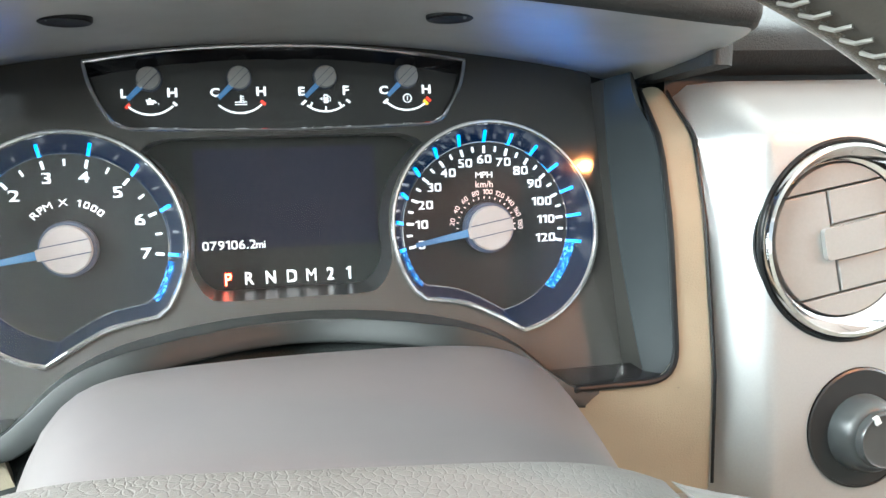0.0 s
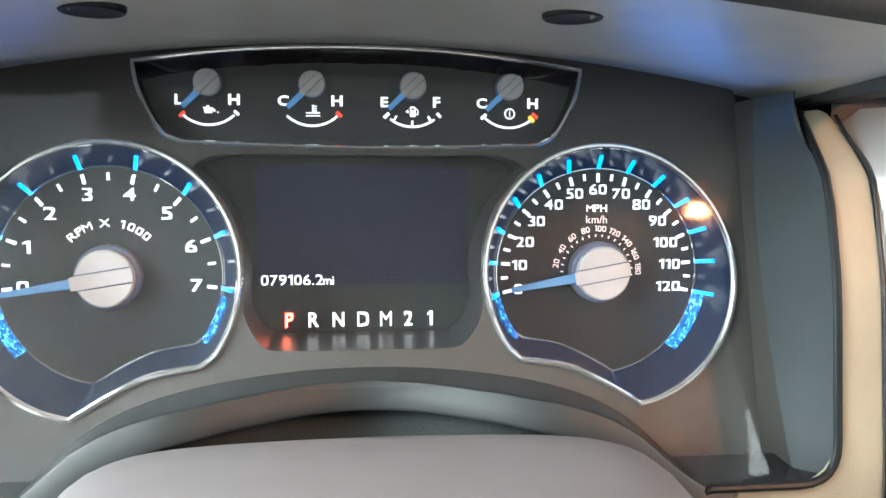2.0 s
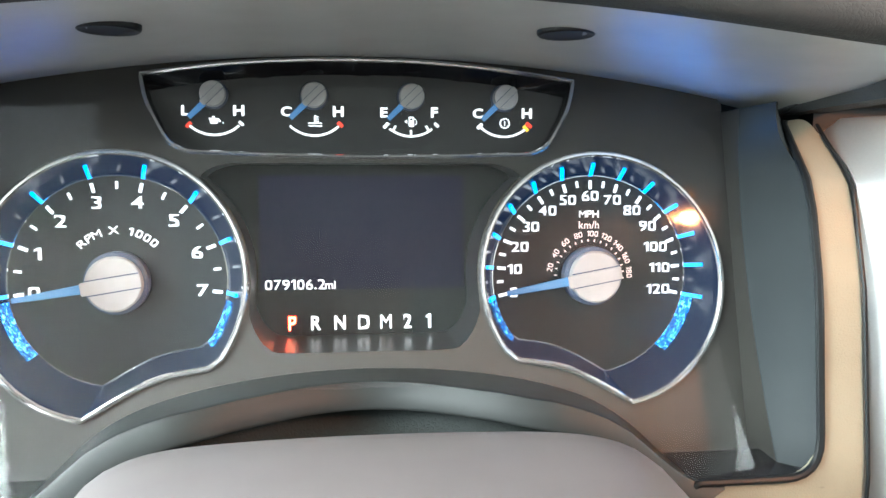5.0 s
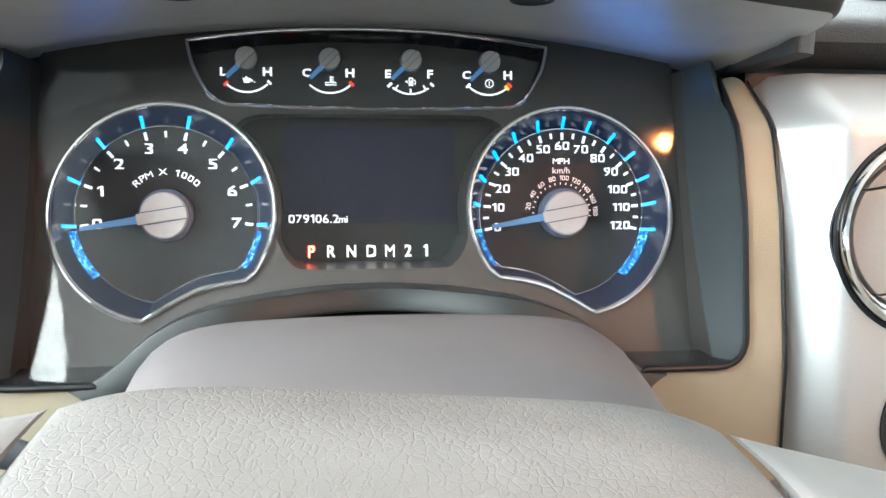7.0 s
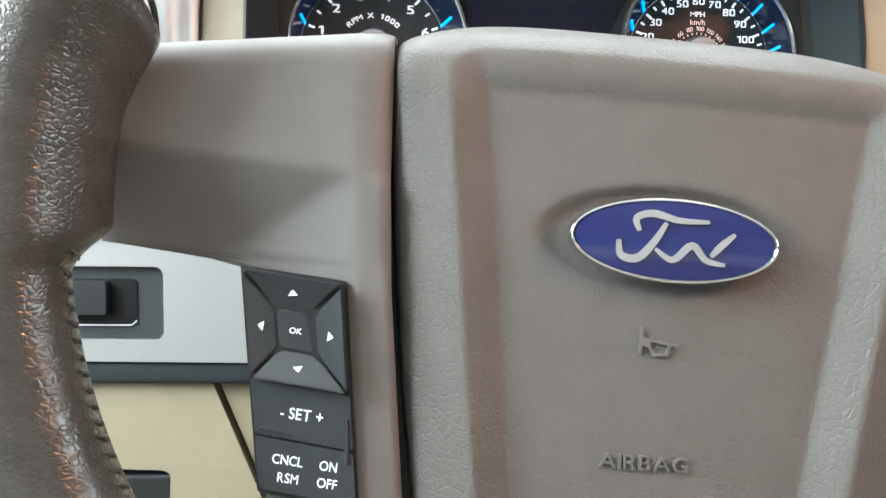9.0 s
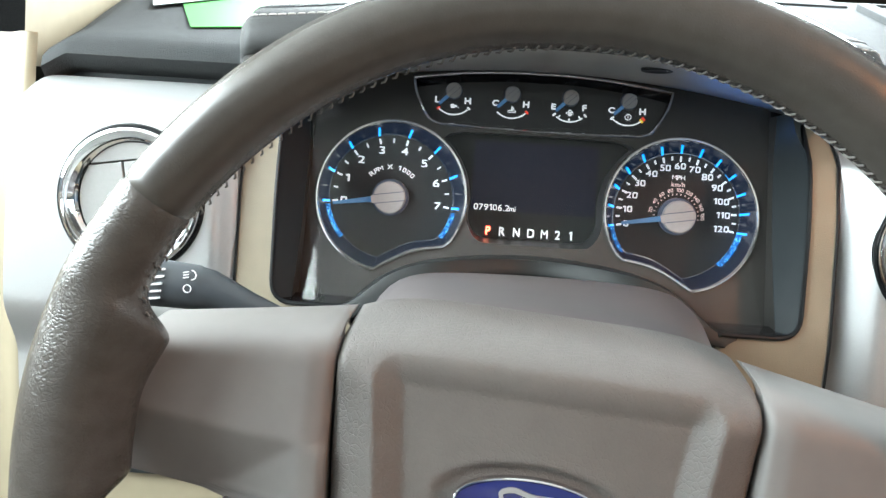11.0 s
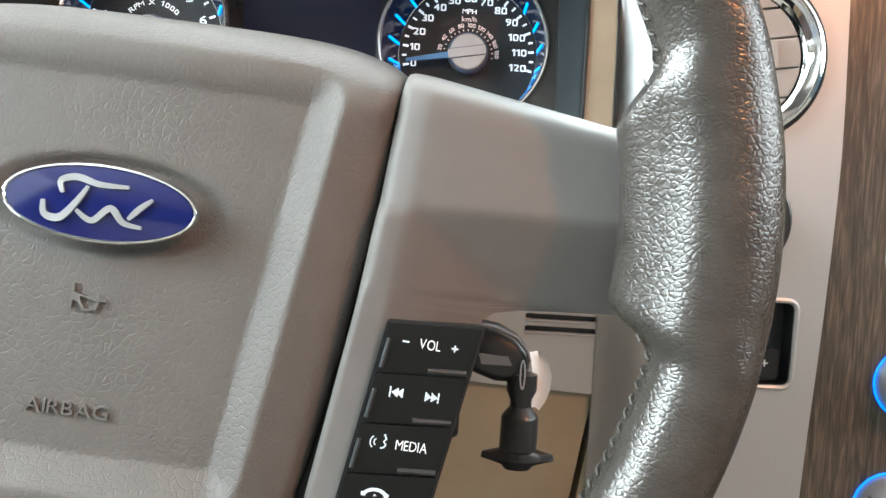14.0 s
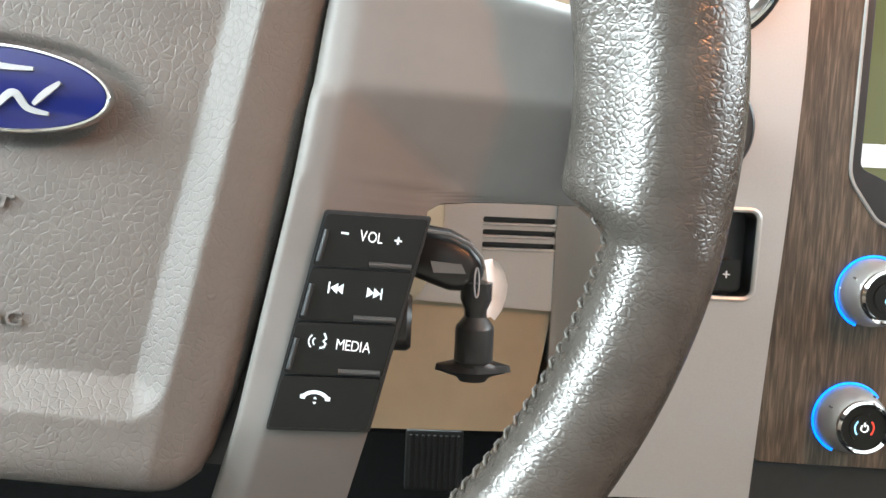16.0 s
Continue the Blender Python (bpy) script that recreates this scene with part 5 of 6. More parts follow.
part("body", loft([[(0.1405 + r * math.cos(t), -0.205 + r * math.sin(t), z) for t in np.linspace(0, 2 * math.pi, 13)[:-1]] for z, r in ((0.6200, 0.0050), (0.6195, 0.0070), (0.6120, 0.0070), (0.6075, 0.0050), (0.6045, 0.0050), (0.6005, 0.0082), (0.5990, 0.0086), (0.5850, 0.0086), (0.5840, 0.0078), (0.5825, 0.0078))], True, (True, True)), BLACKPL, tool, "", 30)
part("flange", loft([[(0.1405 + (r + a * abs(math.cos(t)) ** 6) * math.cos(t), -0.205 + r * 0.75 * math.sin(t), z) for t in np.linspace(0, 2 * math.pi, 49)[:-1]] for z, r, a in ((0.5845, 0.0085, 0.000), (0.5828, 0.0095, 0.0068), (0.5800, 0.0098, 0.0072), (0.5775, 0.0075, 0.000), (0.5755, 0.006, 0.0))], True, (True, True)), BLACKPL, tool)
ring = thing("key_ring", (0.139, -0.211, 0.622), "thin steel key ring", "key ring")
part("wire", tube([(0.1398 + 0.0010 * math.cos(t), -0.2128 + 0.0014 * math.sin(t), 0.6205 + 0.0062 * math.sin(t)) for t in np.linspace(0, 2 * math.pi, 33)[:-1]], 0.0004, 6, True), BADGE_SILVER, ring)
tag = thing("paper_tag", (0.147, -0.200, 0.612), "crumpled white tag on the key ring", "tag")
secs = [[(0.1425 + dx, -0.2020 + 0.0012 * math.sin(3 * u + 0.9 * i), z), (0.1465 + dx, -0.1995 + 0.0010 * math.cos(2 * i), z + 0.0004), (0.1465 + dx + w, -0.2015, z - 0.0008)] for i, (z, dx, w, u) in enumerate(((0.6290, 0.0010, 0.0025, 0.2), (0.6245, 0.0020, 0.0045, 0.8), (0.6190, 0.0030, 0.0050, 1.4), (0.6130, 0.0030, 0.0045, 2.0), (0.6075, 0.0022, 0.0036, 2.4), (0.6030, 0.0012, 0.0018, 2.9)))]
secs += [[(x, y + 0.0008, z) for x, y, z in sec] for sec in reversed(secs)]
part("sheet", loft(secs, False), LABELW, tag, "", 70)

# turn-signal stalk
stalk = thing("turn_signal_stalk", (-0.15, -0.19, 0.745), "black turn-signal stalk with white symbols", "stalk")


def stalk_z(x):
    return 0.7490 - 0.05 * (x + 0.20) - 0.30 * max(0.0, x + 0.185)


secs = []
for x, r in ((-0.105, 0.0050), (-0.135, 0.0060), (-0.160, 0.0078), (-0.183, 0.0112), (-0.190, 0.0118), (-0.1915, 0.0126), (-0.225, 0.0140), (-0.2265, 0.0148), (-0.250, 0.0148), (-0.257, 0.0110), (-0.259, 0.004)):
    secs.append([(x, -0.19 + r * 0.75 * math.cos(t), stalk_z(x) + r * math.sin(t)) for t in np.linspace(0, 2 * math.pi, 25)[:-1]])
part("lever", loft(secs, True, (True, True)), STALKM, stalk, "", 40)
for i in range(5):
    z = 0.7425 + 0.0040 * i
    part("mark", put(box(-0.0030, 0.0030, -0.2016 + 0.0004 * abs(i - 2), -0.1990, -0.0005, 0.0005), -0.2135 + 0.0006 * i, 0, z, 8), LEGEND_DIM, stalk)
part("lamp_symbol", merge(put(ribbon(arc(0, 0, 0.0026, -90, 90, 10), 0.0006, -0.1998), -0.1935, 0, 0.7565), *[put(box(-0.0016, 0.0016, -0.2000, -0.1992, -0.0003, 0.0003), -0.1965, 0, 0.7550 + 0.0015 * i, 12) for i in range(3)]), LEGEND_DIM, stalk)
part("lamp_symbol", merge(put(ribbon(arc(0, 0, 0.0021, 0, 360, 14), 0.0005, -0.2002), -0.1955, 0, 0.7490)), LEGEND_DIM, stalk)

# pedal
pedal = thing("accelerator_pedal", (0.14, 0.16, 0.41), "black ribbed rubber pedal in the footwell", "pedal")
part("pad", box(0.113, 0.164, 0.150, 0.162, 0.380, 0.436, 0.004), RUBBER, pedal)
for i in range(9):
    part("rib", box(0.1165 + 0.0052 * i, 0.1190 + 0.0052 * i, 0.1475, 0.1515, 0.384, 0.432, 0.0006, 1), RUBBER, pedal)
part("arm", tube([(0.138, 0.158, 0.42), (0.138, 0.24, 0.45), (0.138, 0.36, 0.44), (0.138, 0.46, 0.42)], 0.008, 8), BLACKPL, pedal)

# ---- steering wheel: its own axes, x across, z up, -y to the driver ----
WHEEL = CAR @ Matrix.Translation((-0.008, -0.311, 0.695)) @ pose(0, 0, 0, -4.5, 0, 0) @ pose(0, 0, 0, 0, 4.2, 0)
wheel = thing("steering_wheel", (0, 0, 0), "taupe four-spoke steering wheel with leather-wrapped rim", "steering wheel", axes=WHEEL)


def rim_shift(deg):
    d = (deg + 180) % 360 - 180
    return 0.0038 * (1 - smoothstep(8, 36, d)) * smoothstep(-75, -50, d)


def rim_in(deg):
    d = (deg + 180) % 360 - 180
    left = abs(d) > 90
    a = d if not left else (180 - abs(d)) * (1 if d > 0 else -1)
    k = smoothstep(-10.5, -5.5, a) * (1 - smoothstep(13.0, 19.5, a))
    return 0.1755 - (0.0090 + 0.0050 * smoothstep(4, 16, a) if left else 0.0142) * k, k


def rim_lean(x, y, z):
    """The rim's upper half stands a little nearer to the driver than its hub."""
    k = 0.035 * smoothstep(0.02, 0.16, z)
    return (x + k * (0.06 - x), y + k * (-0.361 - y), z + k * (0.128 - z))


def rim_rows(a0, a1, n):
    rows = []
    for i in range(n + 1):
        deg = a0 + (a1 - a0) * i / n
        r_in, k = rim_in(deg)
        r_out = 0.2085
        seam = max(math.exp(-((deg - q) / 0.45) ** 2) for q in (29.8, 150.2))
        rc, h = (r_in + r_out) / 2, (r_out - r_in) / 2 * (1 - 0.08 * smoothstep(95, 115, deg) * (1 - smoothstep(150, 166, deg))) - 0.0010 * seam
        hd = 0.0178 - 0.0012 * seam
        t, row = radians(deg), []
        for j in range(28):
            p = 2 * math.pi * j / 28
            c, s = math.cos(p), math.sin(p)
            r = rc + h * (abs(c) ** 0.9) * (1 if c > 0 else -1)
            y = -0.022 - hd * s + k * 0.012 * smoothstep(0.182, 0.163, r)
            r += rim_shift(deg)
            row.append(rim_lean(r * math.cos(t), y, r * math.sin(t)))
        rows.append(row)
    return rows


part("rim_grip", loft(rim_rows(-60, 29.8, 150)), LEATHER, wheel, "wrinkled dark brown leather grip", 60)
part("rim_top", loft(rim_rows(29.8, 150.2, 176)), LEATHER_SMOOTH, wheel, "smooth dark brown leather rim section", 60)
part("rim_grip", loft(rim_rows(150.2, 240, 150)), LEATHER, wheel, "wrinkled dark brown leather grip", 60)
part("rim_bottom", loft(rim_rows(240, 300, 60)), LEATHER_SMOOTH, wheel, "smooth dark brown leather rim section", 60)
st = []
for i in range(200):
    deg = -60 + 300 * i / 199
    r, k = rim_in(deg)
    r += rim_shift(deg)
    if k > 0.5:
        continue
    t, t2 = radians(deg - 0.42), radians(deg + 0.42)
    st.append(tube([rim_lean(*q) for q in [((r - 0.0002) * math.cos(t), -0.0255, (r - 0.0002) * math.sin(t)), ((r - 0.0010) * math.cos((t + t2) / 2), -0.0228, (r - 0.0010) * math.sin((t + t2) / 2)), ((r - 0.0002) * math.cos(t2), -0.0200, (r - 0.0002) * math.sin(t2))]], 0.00042, 6))
tagged(part("stitching", merge(*st), STITCH, wheel, "pale thread stitching along the inner rim"), kind="stuff")

# airbag cover
HW = ((-0.1240, 0.0555), (-0.1225, 0.0600), (-0.1180, 0.0650), (-0.1100, 0.0685), (-0.090, 0.0738), (-0.060, 0.0790), (-0.030, 0.0832), (0.0, 0.0868), (0.020, 0.0885), (0.040, 0.0893), (0.056, 0.0893), (0.068, 0.0880))
V0, V1 = -0.1240, 0.0680


def half_width(v):
    return float(np.interp(v, [a for a, _ in HW], [b for _, b in HW]))


def pad_lift(x, v):
    hw = half_width(v)
    lift = 0.0105 - 0.55 * x * x - 0.28 * max(0.0, abs(x) - (0.0610 - (0.039 - v) * 0.135) - 0.0125) * (1 - smoothstep(0.02, 0.05, v))
    ex = max(0.0, hw - abs(x))
    for d, size in ((ex, 0.0052), (max(0.0, v - V0), 0.012)):
        if d < size:
            lift -= 0.0075 * (1 - math.sqrt(max(0, 1 - (1 - d / size) ** 2)))
    if v > 0.031:
        q = (v - 0.031) / 0.037
        lift -= 0.054 * (0.55 * q * q + 0.45 * q ** 4)
    ihw = 0.0610 - (0.039 - v) * 0.135
    side = min(1, max(0, (ihw + 0.0115 - abs(x)) / 0.0115))
    foot = min(1, max(0, (v + 0.1010) / 0.0115))
    head = min(1, max(0, (0.047 - v) / 0.013))
    lift -= 0.0074 * max(0.0, 1 - math.hypot(1 - side, 1 - foot, 1 - head))
    q = math.hypot((x + 0.0014) / 0.0430, (v + 0.0078) / 0.0176)
    lift -= 0.0030 * (1 - smoothstep(0.78, 1.0, q))
    return lift


rows = []
vs = np.linspace(V0, V1, 150)
for v in vs:
    arch = 0.009 * smoothstep(0.030, 0.068, v)
    rows.append([(half_width(v) * q, -pad_lift(half_width(v) * q, v), v - arch * abs(q) ** 5) for q in np.linspace(-1, 1, 141)])
bm = loft(rows, False)
res = bmesh.ops.extrude_edge_only(bm, edges=[e for e in bm.edges if e.is_boundary])
for g in res["geom"]:
    if isinstance(g, bmesh.types.BMVert):
        g.co.y = max(0.032, g.co.y + 0.008)
        g.co.x *= 0.96
        g.co.z *= 0.97
cover = part("airbag_cover", bm, PAD, wheel, "grained taupe airbag cover", 70)


def on_cover(bm, lift=0.0011, thick=0.0016):
    """Lays flat lettering on the cover's surface."""
    faces = list(bm.faces)
    res = bmesh.ops.extrude_face_region(bm, geom=faces)
    top = {g for g in res["geom"] if isinstance(g, bmesh.types.BMVert)}
    for v in bm.verts:
        v.co.y = -pad_lift(v.co.x, v.co.z) - (lift if v in top else -thick)
    return bm


part("embossed_lettering", on_cover(put(lettering("AIRBAG", 0.0044, wide=1.25), -0.0045, 0, -0.0752)), PAD_SMOOTH, cover, "raised lettering", 0)
horn_pts = [(-0.0060, 0.0042), (-0.0052, 0.0042), (-0.0050, 0.0012), (0.0035, -0.0003), (0.0060, -0.0003), (0.0060, -0.0010), (0.0036, -0.0010), (0.0030, -0.0040), (-0.0015, -0.0046), (-0.0035, -0.0018), (-0.0052, -0.0014), (-0.0054, -0.0040), (-0.0060, -0.0040)]
hole = [(-0.0028, 0.0000), (0.0026, -0.0010), (0.0022, -0.0034), (-0.0010, -0.0038), (-0.0026, -0.0016)]
bm = plate(horn_pts, [hole], 0.0, 0.0001)
bmesh.ops.delete(bm, geom=[f for f in bm.faces if f.calc_center_median().y > 0.00002], context="FACES")
part("horn_symbol", on_cover(put(bm, -0.0024, 0, -0.0385)), PAD_SMOOTH, cover, "raised horn symbol", 0)

# oval badge: plain blue enamel with a silver flourish
BX, BZ, BY = -0.0014, -0.0078, -0.0090


def ellipse(a, b, n=72):
    return [(BX + a * math.cos(2 * math.pi * i / n), BZ + b * math.sin(2 * math.pi * i / n)) for i in range(n)]


badge = part("badge", loft([[(x, BY + dy, z) for x, z in ellipse(a, b)] for a, b, dy in ((0.0319, 0.0127, 0.004), (0.0319, 0.0127, -0.0003), (0.0316, 0.0124, -0.0008), (0.0310, 0.0118, -0.0009), (0.0303, 0.0113, -0.0002), (0.0303, 0.0113, 0.002))], True, (True, False)), CHROME, wheel, "chrome-rimmed blue oval badge", 50)
part("enamel", loft([[(BX + (x - BX) * k, BY - 0.0004 - 0.0010 * (1 - k * k), BZ + (z - BZ) * k) for x, z in ellipse(0.0304, 0.0114)] for k in (1.0, 0.85, 0.65, 0.45, 0.25, 0.05)], True, (False, True)), BADGE_BLUE, badge, "deep blue enamel", 60)


def badge_stroke(pts, w):
    line = smooth_curve(pts, 8)
    n = len(line)
    widths = [w * (0.35 + 0.65 * math.sin(math.pi * min(1, max(0.0, 0.08 + 0.86 * i / (n - 1))))) for i in range(n)]
    secs = []
    for i, (x, z) in enumerate(line):
        a, b = Vector(line[max(0, i - 1)]), Vector(line[min(n - 1, i + 1)])
        t = (b - a).normalized()
        q = Vector((-t.y, t.x)) * widths[i] / 2
        k = min(1.0, (x / 0.0304) ** 2 + (z / 0.0114) ** 2)
        y = BY - 0.0016 - 0.0010 * (1 - k) + 0.0003
        secs.append([(BX + x + q.x, y, BZ + z + q.y), (BX + x - q.x, y, BZ + z - q.y), (BX + x - q.x, y + 0.0008, BZ + z - q.y), (BX + x + q.x, y + 0.0008, BZ + z + q.y)])
    return loft(secs, True, (True, True))


part("flourish", merge(badge_stroke([(-0.0115, 0.0020), (-0.0125, 0.0058), (-0.0075, 0.0075), (0.0, 0.0060), (0.0095, 0.0062)], 0.0022),
                       badge_stroke([(-0.0175, -0.0010), (-0.0165, -0.0055), (-0.0115, -0.0060), (-0.0070, -0.0010), (-0.0035, 0.0050)], 0.0024),
                       badge_stroke([(-0.0065, -0.0030), (-0.0010, -0.0058), (0.0045, -0.0012), (0.0090, -0.0052), (0.0150, -0.0062)], 0.0022),
                       badge_stroke([(0.0105, -0.0040), (0.0135, -0.0005), (0.0175, 0.0032)], 0.0020)), BADGE_SILVER, badge, "satin silver flourish", 0)


# spokes
def spoke_in(z):
    return float(np.interp(z, (-0.128, -0.099, -0.030, 0.0045, 0.053, 0.059), (0.0682, 0.0752, 0.0845, 0.0876, 0.0902, 0.0897)))


def spoke_out(z):
    return float(np.interp(z, (-0.128, -0.0975, -0.0290, -0.0262, -0.0240, -0.0215), (0.110, 0.1158, 0.1262, 0.1300, 0.1420, 0.1745)))


def spoke_height(x, z):
    """Height of the spoke's face towards the driver, below its ridge."""
    if z > -0.031:
        return max(0.009 - 0.100 * (x - 0.0985) + 0.42 * (z - 0.0045), 0.009 - 0.374 * (x - 0.0985) + 0.049 * (z - 0.0045))
    k = min(1.0, (-0.031 - z) / 0.068)
    xt = 0.0952 - 0.149 * (-0.031 - z)
    h = 0.0085 - 0.0015 * k - (0.374 - 0.244 * k) * (x - xt)
    return h - 0.011 * max(0.0, (-0.099 - z) / 0.029)


def spoke(s):
    nx, pts = 44, []
    rows = [("up", q) for q in np.linspace(1, 0, 30)] + [("mid", q) for q in np.linspace(0, 1, 14)[1:]] + [("low", z) for z in np.r_[np.linspace(-0.0215, -0.029, 9)[1:], np.linspace(-0.029, -0.128, 26)[1:]]]
    for kind, q in rows:
        row = []
        for i in range(nx + 1):
            f = i / nx
            z = q if kind == "low" else 0.0
            for _ in range(3):
                x0 = spoke_in(z)
                x = x0 + (spoke_out(z) - x0) * f
                ridge = 0.0045 + 0.05 * (x - 0.0985)
                top = 0.0590 - 0.168 * (x - 0.0905)
                z = q if kind == "low" else ridge + (top - ridge) * q if kind == "up" else ridge + (-0.0215 - ridge) * q
            if kind == "up":
                h = 0.009 - 0.079 * (x - 0.0985) - 0.0030 * min(1.0, q / 0.58) - (0.046 - 0.16 * (x - 0.0905)) * max(0.0, (q - 0.45) / 0.55) ** 4
            else:
                h = spoke_height(x, z)
            d = x - x0
            h -= 0.0034 * max(0.0, 1 - d / 0.010)
            if d < 0.0018:
                h -= 0.003 * (1 - math.sqrt(max(0.0, 1 - (1 - d / 0.0018) ** 2)))
            row.append((x, z, h))
        pts.append(row)
    g = np.array(pts)
    for _ in range(1):
        h = g[:, :, 2].copy()
        h[1:-1, 1:-1] = (2 * h[1:-1, 1:-1] + h[:-2, 1:-1] + h[2:, 1:-1] + h[1:-1, :-2] + h[1:-1, 2:]) / 6
        for c in (0, -1):
            h[1:-1, c] = (h[1:-1, c] + h[:-2, c] + h[2:, c]) / 3
        g[:, :, 2] = h
    bm = loft([[(s * x, -h, z) for x, z, h in row] for row in g], False)
    rim = [e for e in bm.edges if e.is_boundary]
    for drop, shrink in ((0.0008, 0.0), (0.006, 0.0)):
        res = bmesh.ops.extrude_edge_only(bm, edges=rim)
        for q in res["geom"]:
            if isinstance(q, bmesh.types.BMVert):
                q.co.y = q.co.y + drop if drop < 0.002 else max(0.020, q.co.y + drop)
        rim = [q for q in res["geom"] if isinstance(q, bmesh.types.BMEdge) and q.is_boundary]
    bmesh.ops.recalc_face_normals(bm, faces=bm.faces)
    return part("spoke", bm, SPOKE, wheel, "smooth taupe spoke cover", 50)


right_spoke, left_spoke = spoke(1), spoke(-1)
part("back_plate", plate(soft_poly([(-0.125, 0.030, 0.01), (0.125, 0.030, 0.01), (0.100, -0.118, 0.01), (-0.100, -0.118, 0.01)]), (), 0.014, 0.012), BLACKPL, wheel, "black back plate")


def flat_quad(corners, lift, depth, bevel=0.0008):
    """A key over four corners (x, z, height)."""
    n = np.array(corners, float)
    A = np.c_[n[:, 0], n[:, 1], np.ones(len(n))]
    k = np.linalg.lstsq(A, n[:, 2], rcond=None)[0]
    f = lambda x, z: -(k[0] * x + k[1] * z + k[2]) - lift
    return plate(soft_poly([(x, z, 0.0012) for x, z, _ in corners], n=3), (), f, depth, bevel, 2), f


def grown(corners, d):
    """Corners moved outwards from their middle by about d each way."""
    c = [sum(q[i] for q in corners) / len(corners) for i in range(2)]
    return [(x + math.copysign(d, x - c[0]), z + math.copysign(d, z - c[1]), h) for x, z, h in corners]


def lay_on(bm, f, lift=0.0003):
    """Drapes flat lettering over a key's face y = f(x, z)."""
    for v in bm.verts:
        v.co.y = f(v.co.x, v.co.z) - lift + min(0.0, v.co.y)
    return bm


def key_row(t0, t1, TL, TR, BL, BR):
    tl, tr, bl, br = (np.array(p) for p in (TL, TR, BL, BR))
    return [tl + (bl - tl) * t0, tl + (bl - tl) * t1, tr + (br - tr) * t1, tr + (br - tr) * t0]


TL, TR, BL, BR = (0.0966, -0.0330, 0.0085), (0.1266, -0.0314, 0.0030), (0.0862, -0.0984, 0.0070), (0.1152, -0.0972, 0.0030)
pod = part("switch_pod", flat_quad(grown([TL, BL, BR, TR], 0.0009), 0.0014, 0.010)[0], BLACKPL, wheel, "black switch pod")
legends = ("vol", "seek", "media", "phone")
for i, kind in enumerate(legends):
    q = key_row(i / 4 + 0.004, (i + 1) / 4 - 0.006, TL, TR, BL, BR)
    bm, f = flat_quad(q, 0.0032, 0.004, 0.0011)
    k = part("key", bm, BUTTON, pod, "charcoal rocker key")
    c = sum(q) / 4
    cx, cz = float(c[0]), float(c[1])
    y = f(cx, cz) - 0.0003
    tilt = -2.0
    lay = lambda b: lay_on(put(b, cx, 0, cz + 0.0016, tilt), f)
    if kind == "vol":
        part("legend", lay(merge(lettering("VOL", 0.0033, wide=0.75, bold=0.004), put(box(-0.0011, 0.0011, 0, 0.0003, -0.0003, 0.0003), -0.0078, 0, 0), put(box(-0.0011, 0.0011, 0, 0.0003, -0.0003, 0.0003), 0.0080, 0, 0), put(box(-0.0003, 0.0003, 0, 0.0003, -0.0011, 0.0011), 0.0080, 0, 0))), LEGEND, k, "", 0)
    elif kind == "seek":
        tri = lambda x, d: plate([(x, 0.0016), (x, -0.0016), (x + 0.0022 * d, 0)], (), 0.0, 0.0003)
        part("legend", lay(merge(tri(-0.0038, -1), tri(-0.0060 + 0.0006, -1), box(-0.0082, -0.0077, 0, 0.0003, -0.0017, 0.0017), tri(0.0032, 1), tri(0.0052, 1), box(0.0073, 0.0078, 0, 0.0003, -0.0017, 0.0017))), LEGEND, k, "", 0)
    elif kind == "media":
        face = [(-0.0052, 0.0028), (-0.0044, 0.0012), (-0.0052, 0.0004), (-0.0044, -0.0004), (-0.0048, -0.0014), (-0.0060, -0.0018)]
        part("legend", lay(merge(put(lettering("MEDIA", 0.0032, wide=0.78, bold=0.0), 0.0038, 0, 0), ribbon(face, 0.0006, 0.0), ribbon(arc(-0.0070, 0, 0.0012, 120, 240, 6), 0.0004, 0.0), ribbon(arc(-0.0070, 0, 0.0024, 130, 230, 6), 0.0004, 0.0))), LEGEND, k, "", 0)
    else:
        hs = [(-0.0030 + 0.0043 * math.cos(radians(a)), -0.0022 + 0.0036 * math.sin(radians(a))) for a in range(150, 29, -10)]
        tri = lambda z, d: plate([(-0.0030, z), (-0.0036, z - 0.0008 * d), (-0.0024, z - 0.0008 * d)], (), 0.0, 0.0003)
        part("legend", lay(merge(ribbon(hs, 0.0011, 0.0), box(-0.0074, -0.0059, 0, 0.0003, -0.0009, 0.0004), box(-0.0001, 0.0014, 0, 0.0003, -0.0009, 0.0004), tri(0.0001, 1), tri(-0.0024, -1))), LEGEND, k, "", 0)
    # Ridges of the key's own plastic, coloured paler to paint their highlight.
    if i < 3:
        a, b = np.array(q[1]), np.array(q[2])
        p0, p1 = a + (b - a) * 0.55, a + (b - a) * 0.97
        part("ridge", tube([(p0[0], f(p0[0], p0[1]) - 0.0002, p0[1] + 0.0012), (p1[0], f(p1[0], p1[1]) - 0.0002, p1[1] + 0.0010)], 0.0009, 8), BUTTON_GREY, k)
        a, b = np.array(q[0]), np.array(q[1])
        p0, p1 = a + (b - a) * 0.3, a + (b - a) * 0.9
        part("ridge", tube([(p0[0] + 0.0014, f(p0[0], p0[1]) - 0.0002, p0[1]), (p1[0] + 0.0014, f(p1[0], p1[1]) - 0.0002, p1[1])], 0.0008, 8), BUTTON_GREY, k)

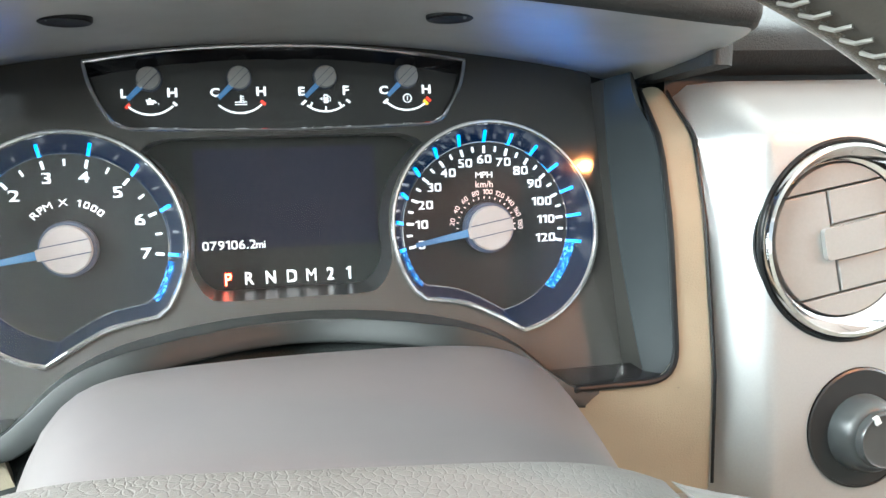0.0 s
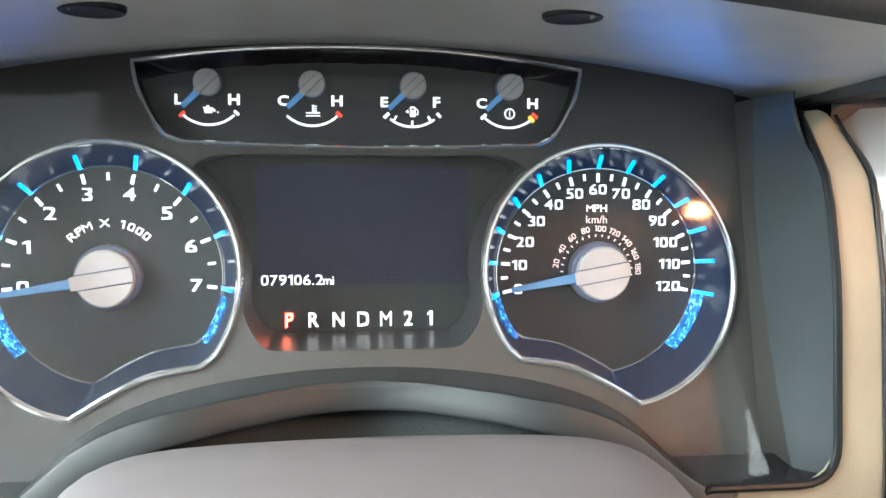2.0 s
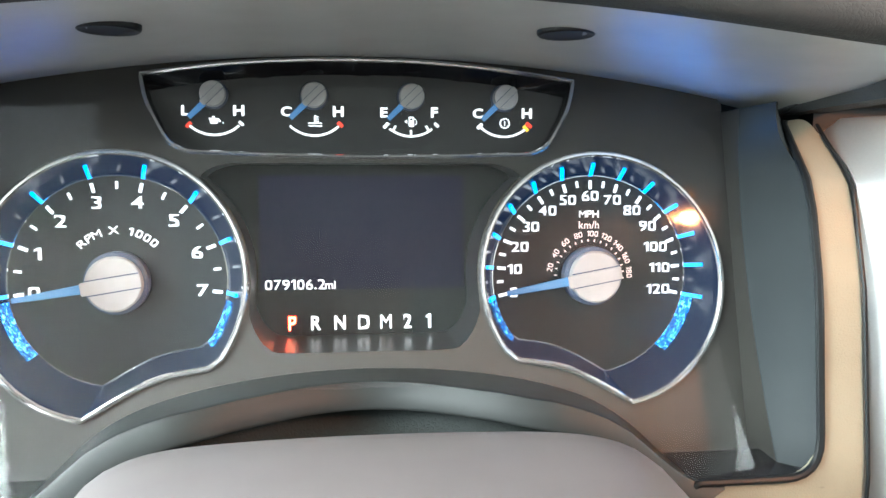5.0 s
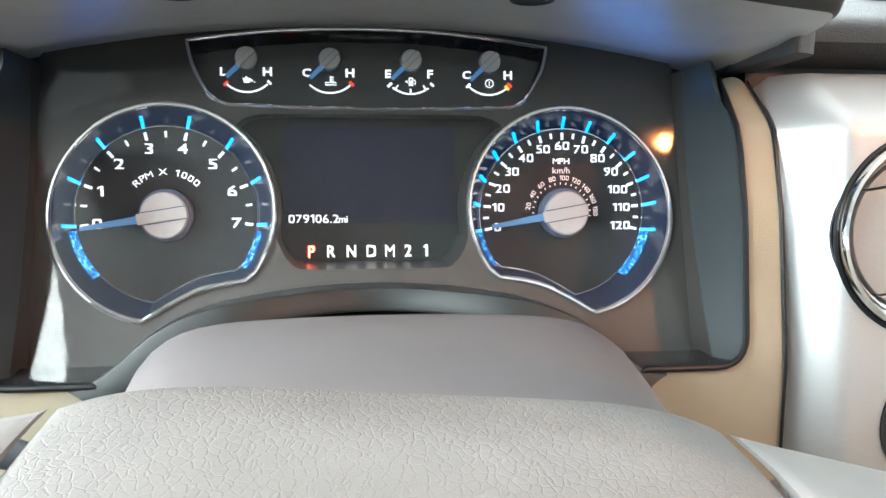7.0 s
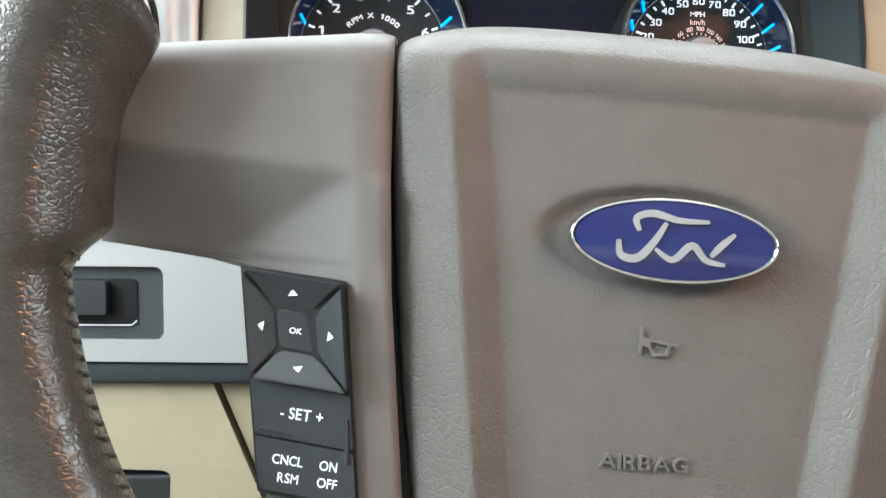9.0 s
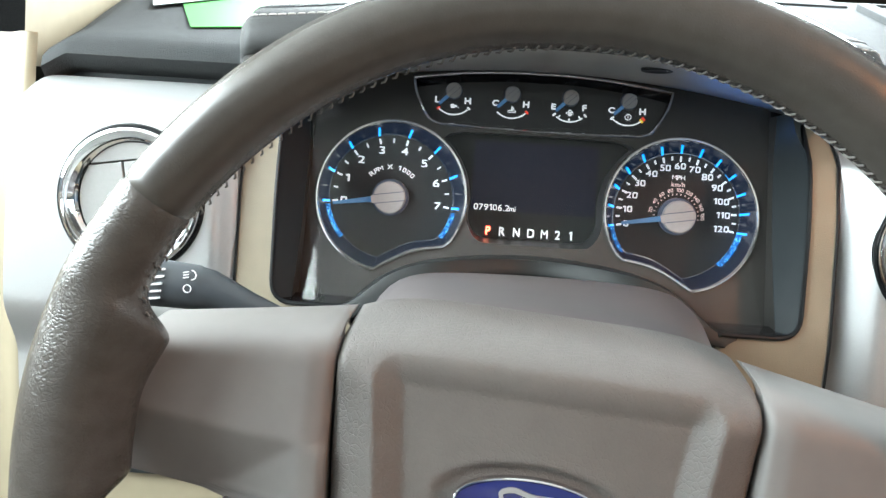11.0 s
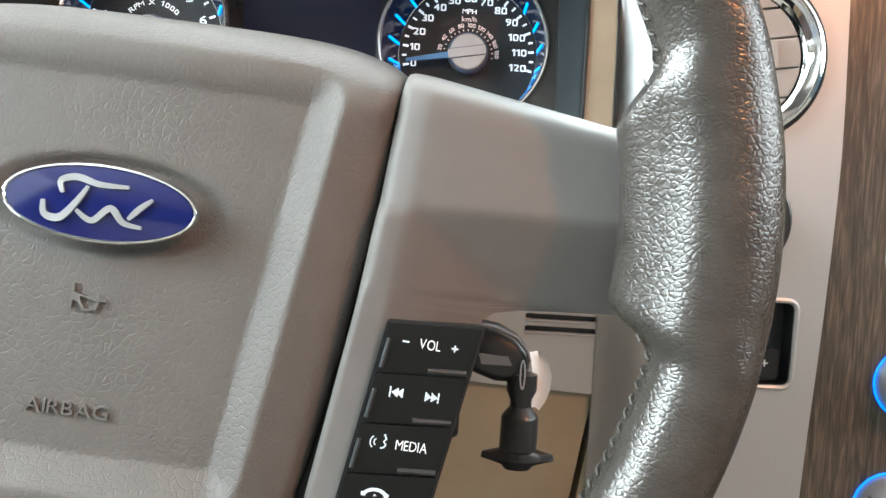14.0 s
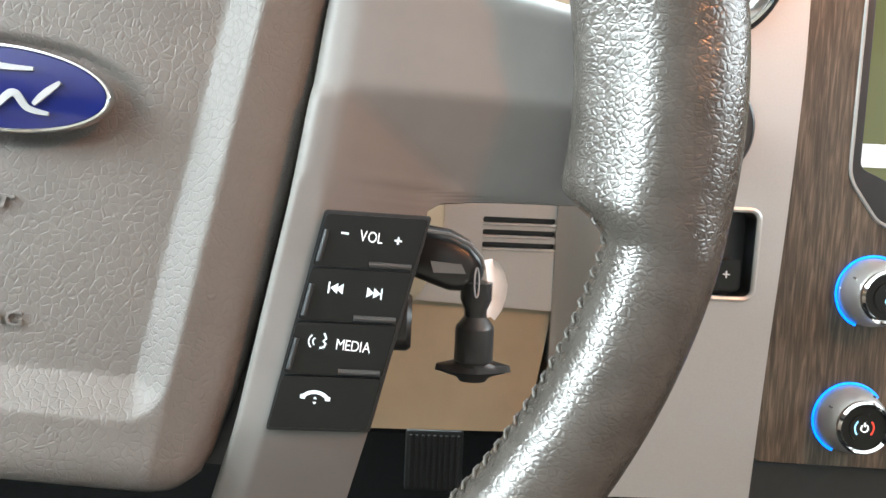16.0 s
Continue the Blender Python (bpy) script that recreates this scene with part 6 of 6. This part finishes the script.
# left pod: four-way pad over two cruise keys
LTL, LTR, LBL, LBR = (-0.1285, -0.0262, 0.0040), (-0.0985, -0.0285, 0.0085), (-0.1180, -0.0905, 0.0030), (-0.0895, -0.0930, 0.0070)
pod2 = part("switch_pod", flat_quad(grown([LTL, LBL, LBR, LTR], 0.0009), 0.0014, 0.010)[0], BLACKPL, wheel, "black switch pod")
q = key_row(0.0, 0.490, LTL, LTR, LBL, LBR)
base_bm, f = flat_quad(q, 0.0030, 0.004)
part("pad_base", base_bm, BLACKPL, pod2)
o = [np.array(p)[:2] for p in q]
c = sum(o) / 4
inn = [c + (p - c) * 0.36 for p in o]
names = ("left", "down", "right", "up")
for i in range(4):
    a, b, ia, ib = o[i], o[(i + 1) % 4], inn[i], inn[(i + 1) % 4]
    mid = (a + b + ia + ib) / 4
    pts = [mid + (p - mid) * 0.93 for p in (a, b, ib, ia)]
    bm = bmesh.new()
    lo = [0.0070, 0.0070, 0.0030, 0.0030]
    vs4 = [bm.verts.new((p[0], f(p[0], p[1]) + 0.0030 - h, p[1])) for p, h in zip(pts, lo)]
    bk = [bm.verts.new((p[0], f(p[0], p[1]) + 0.003, p[1])) for p in pts]
    bm.faces.new(vs4)
    for j in range(4):
        bm.faces.new((vs4[j], vs4[(j + 1) % 4], bk[(j + 1) % 4], bk[j]))
    bmesh.ops.recalc_face_normals(bm, faces=bm.faces)
    bmesh.ops.bevel(bm, geom=[e for e in bm.edges if all(x in e.verts for x in ()) or (e.verts[0] in vs4 and e.verts[1] in vs4)], offset=0.0005, segments=2, affect="EDGES")
    k = part("key", bm, BUTTON_GREY, pod2, "sloped slate arrow key")
    d = (mid - c) / np.linalg.norm(mid - c)
    n2 = np.array((-d[1], d[0]))
    tri = [mid + d * 0.0012, mid - d * 0.0006 + n2 * 0.0014, mid - d * 0.0006 - n2 * 0.0014]
    h = 0.0048
    part("arrow", plate([tuple(p) for p in tri], (), lambda x, z: f(x, z) + 0.0030 - h - 0.0006, 0.0009), LEGEND, k, "white arrow", 0)
bm, _ = flat_quad([(*(c + (p - c) * 0.34), 0.0060) for p in o], 0.0035, 0.006, 0.0014)
k = part("key", bm, BUTTON_GREY, pod2, "raised slate centre key")
part("legend", put(lettering("OK", 0.0018, wide=1.0, bold=0.012), c[0], -0.0101, c[1], -3), LEGEND, k, "", 0)
for t0, t1, rows_ in ((0.498, 0.742, [("- SET +", 0, 0, 0.0034)]), (0.752, 0.990, [("CNCL", -0.0055, 0.0026, 0.0029), ("RSM", -0.0050, -0.0026, 0.0029), ("ON", 0.0065, 0.0020, 0.0029), ("OFF", 0.0065, -0.0030, 0.0029)])):
    q = key_row(t0, t1, LTL, LTR, LBL, LBR)
    bm, f2 = flat_quad(q, 0.0030, 0.004)
    k = part("key", bm, BUTTON_GREY, pod2, "slate cruise control key")
    cc = sum(q) / 4
    for body, dx, dz, size in rows_:
        part("legend", lay_on(put(lettering(body, size, wide=0.85, bold=0.012), cc[0] + dx, 0, cc[1] + dz, -3), f2), LEGEND, k, "", 0)
    if t0 < 0.6:
        a, b = q[1], q[2]
        part("ridge", tube([(a[0] + 0.001, f2(a[0], a[1]) - 0.0002, a[1] + 0.0016), (a[0] + 0.011, f2(a[0] + 0.01, a[1]) - 0.0002, a[1] + 0.0010)], 0.0006, 6), BUTTON_GREY, k)
        part("ridge", tube([(b[0] - 0.0025, f2(b[0], b[1]) - 0.0002, b[1] + 0.009), (b[0] - 0.0015, f2(b[0], b[1]) - 0.0002, b[1] - 0.004)], 0.0006, 6), BUTTON_GREY, k)
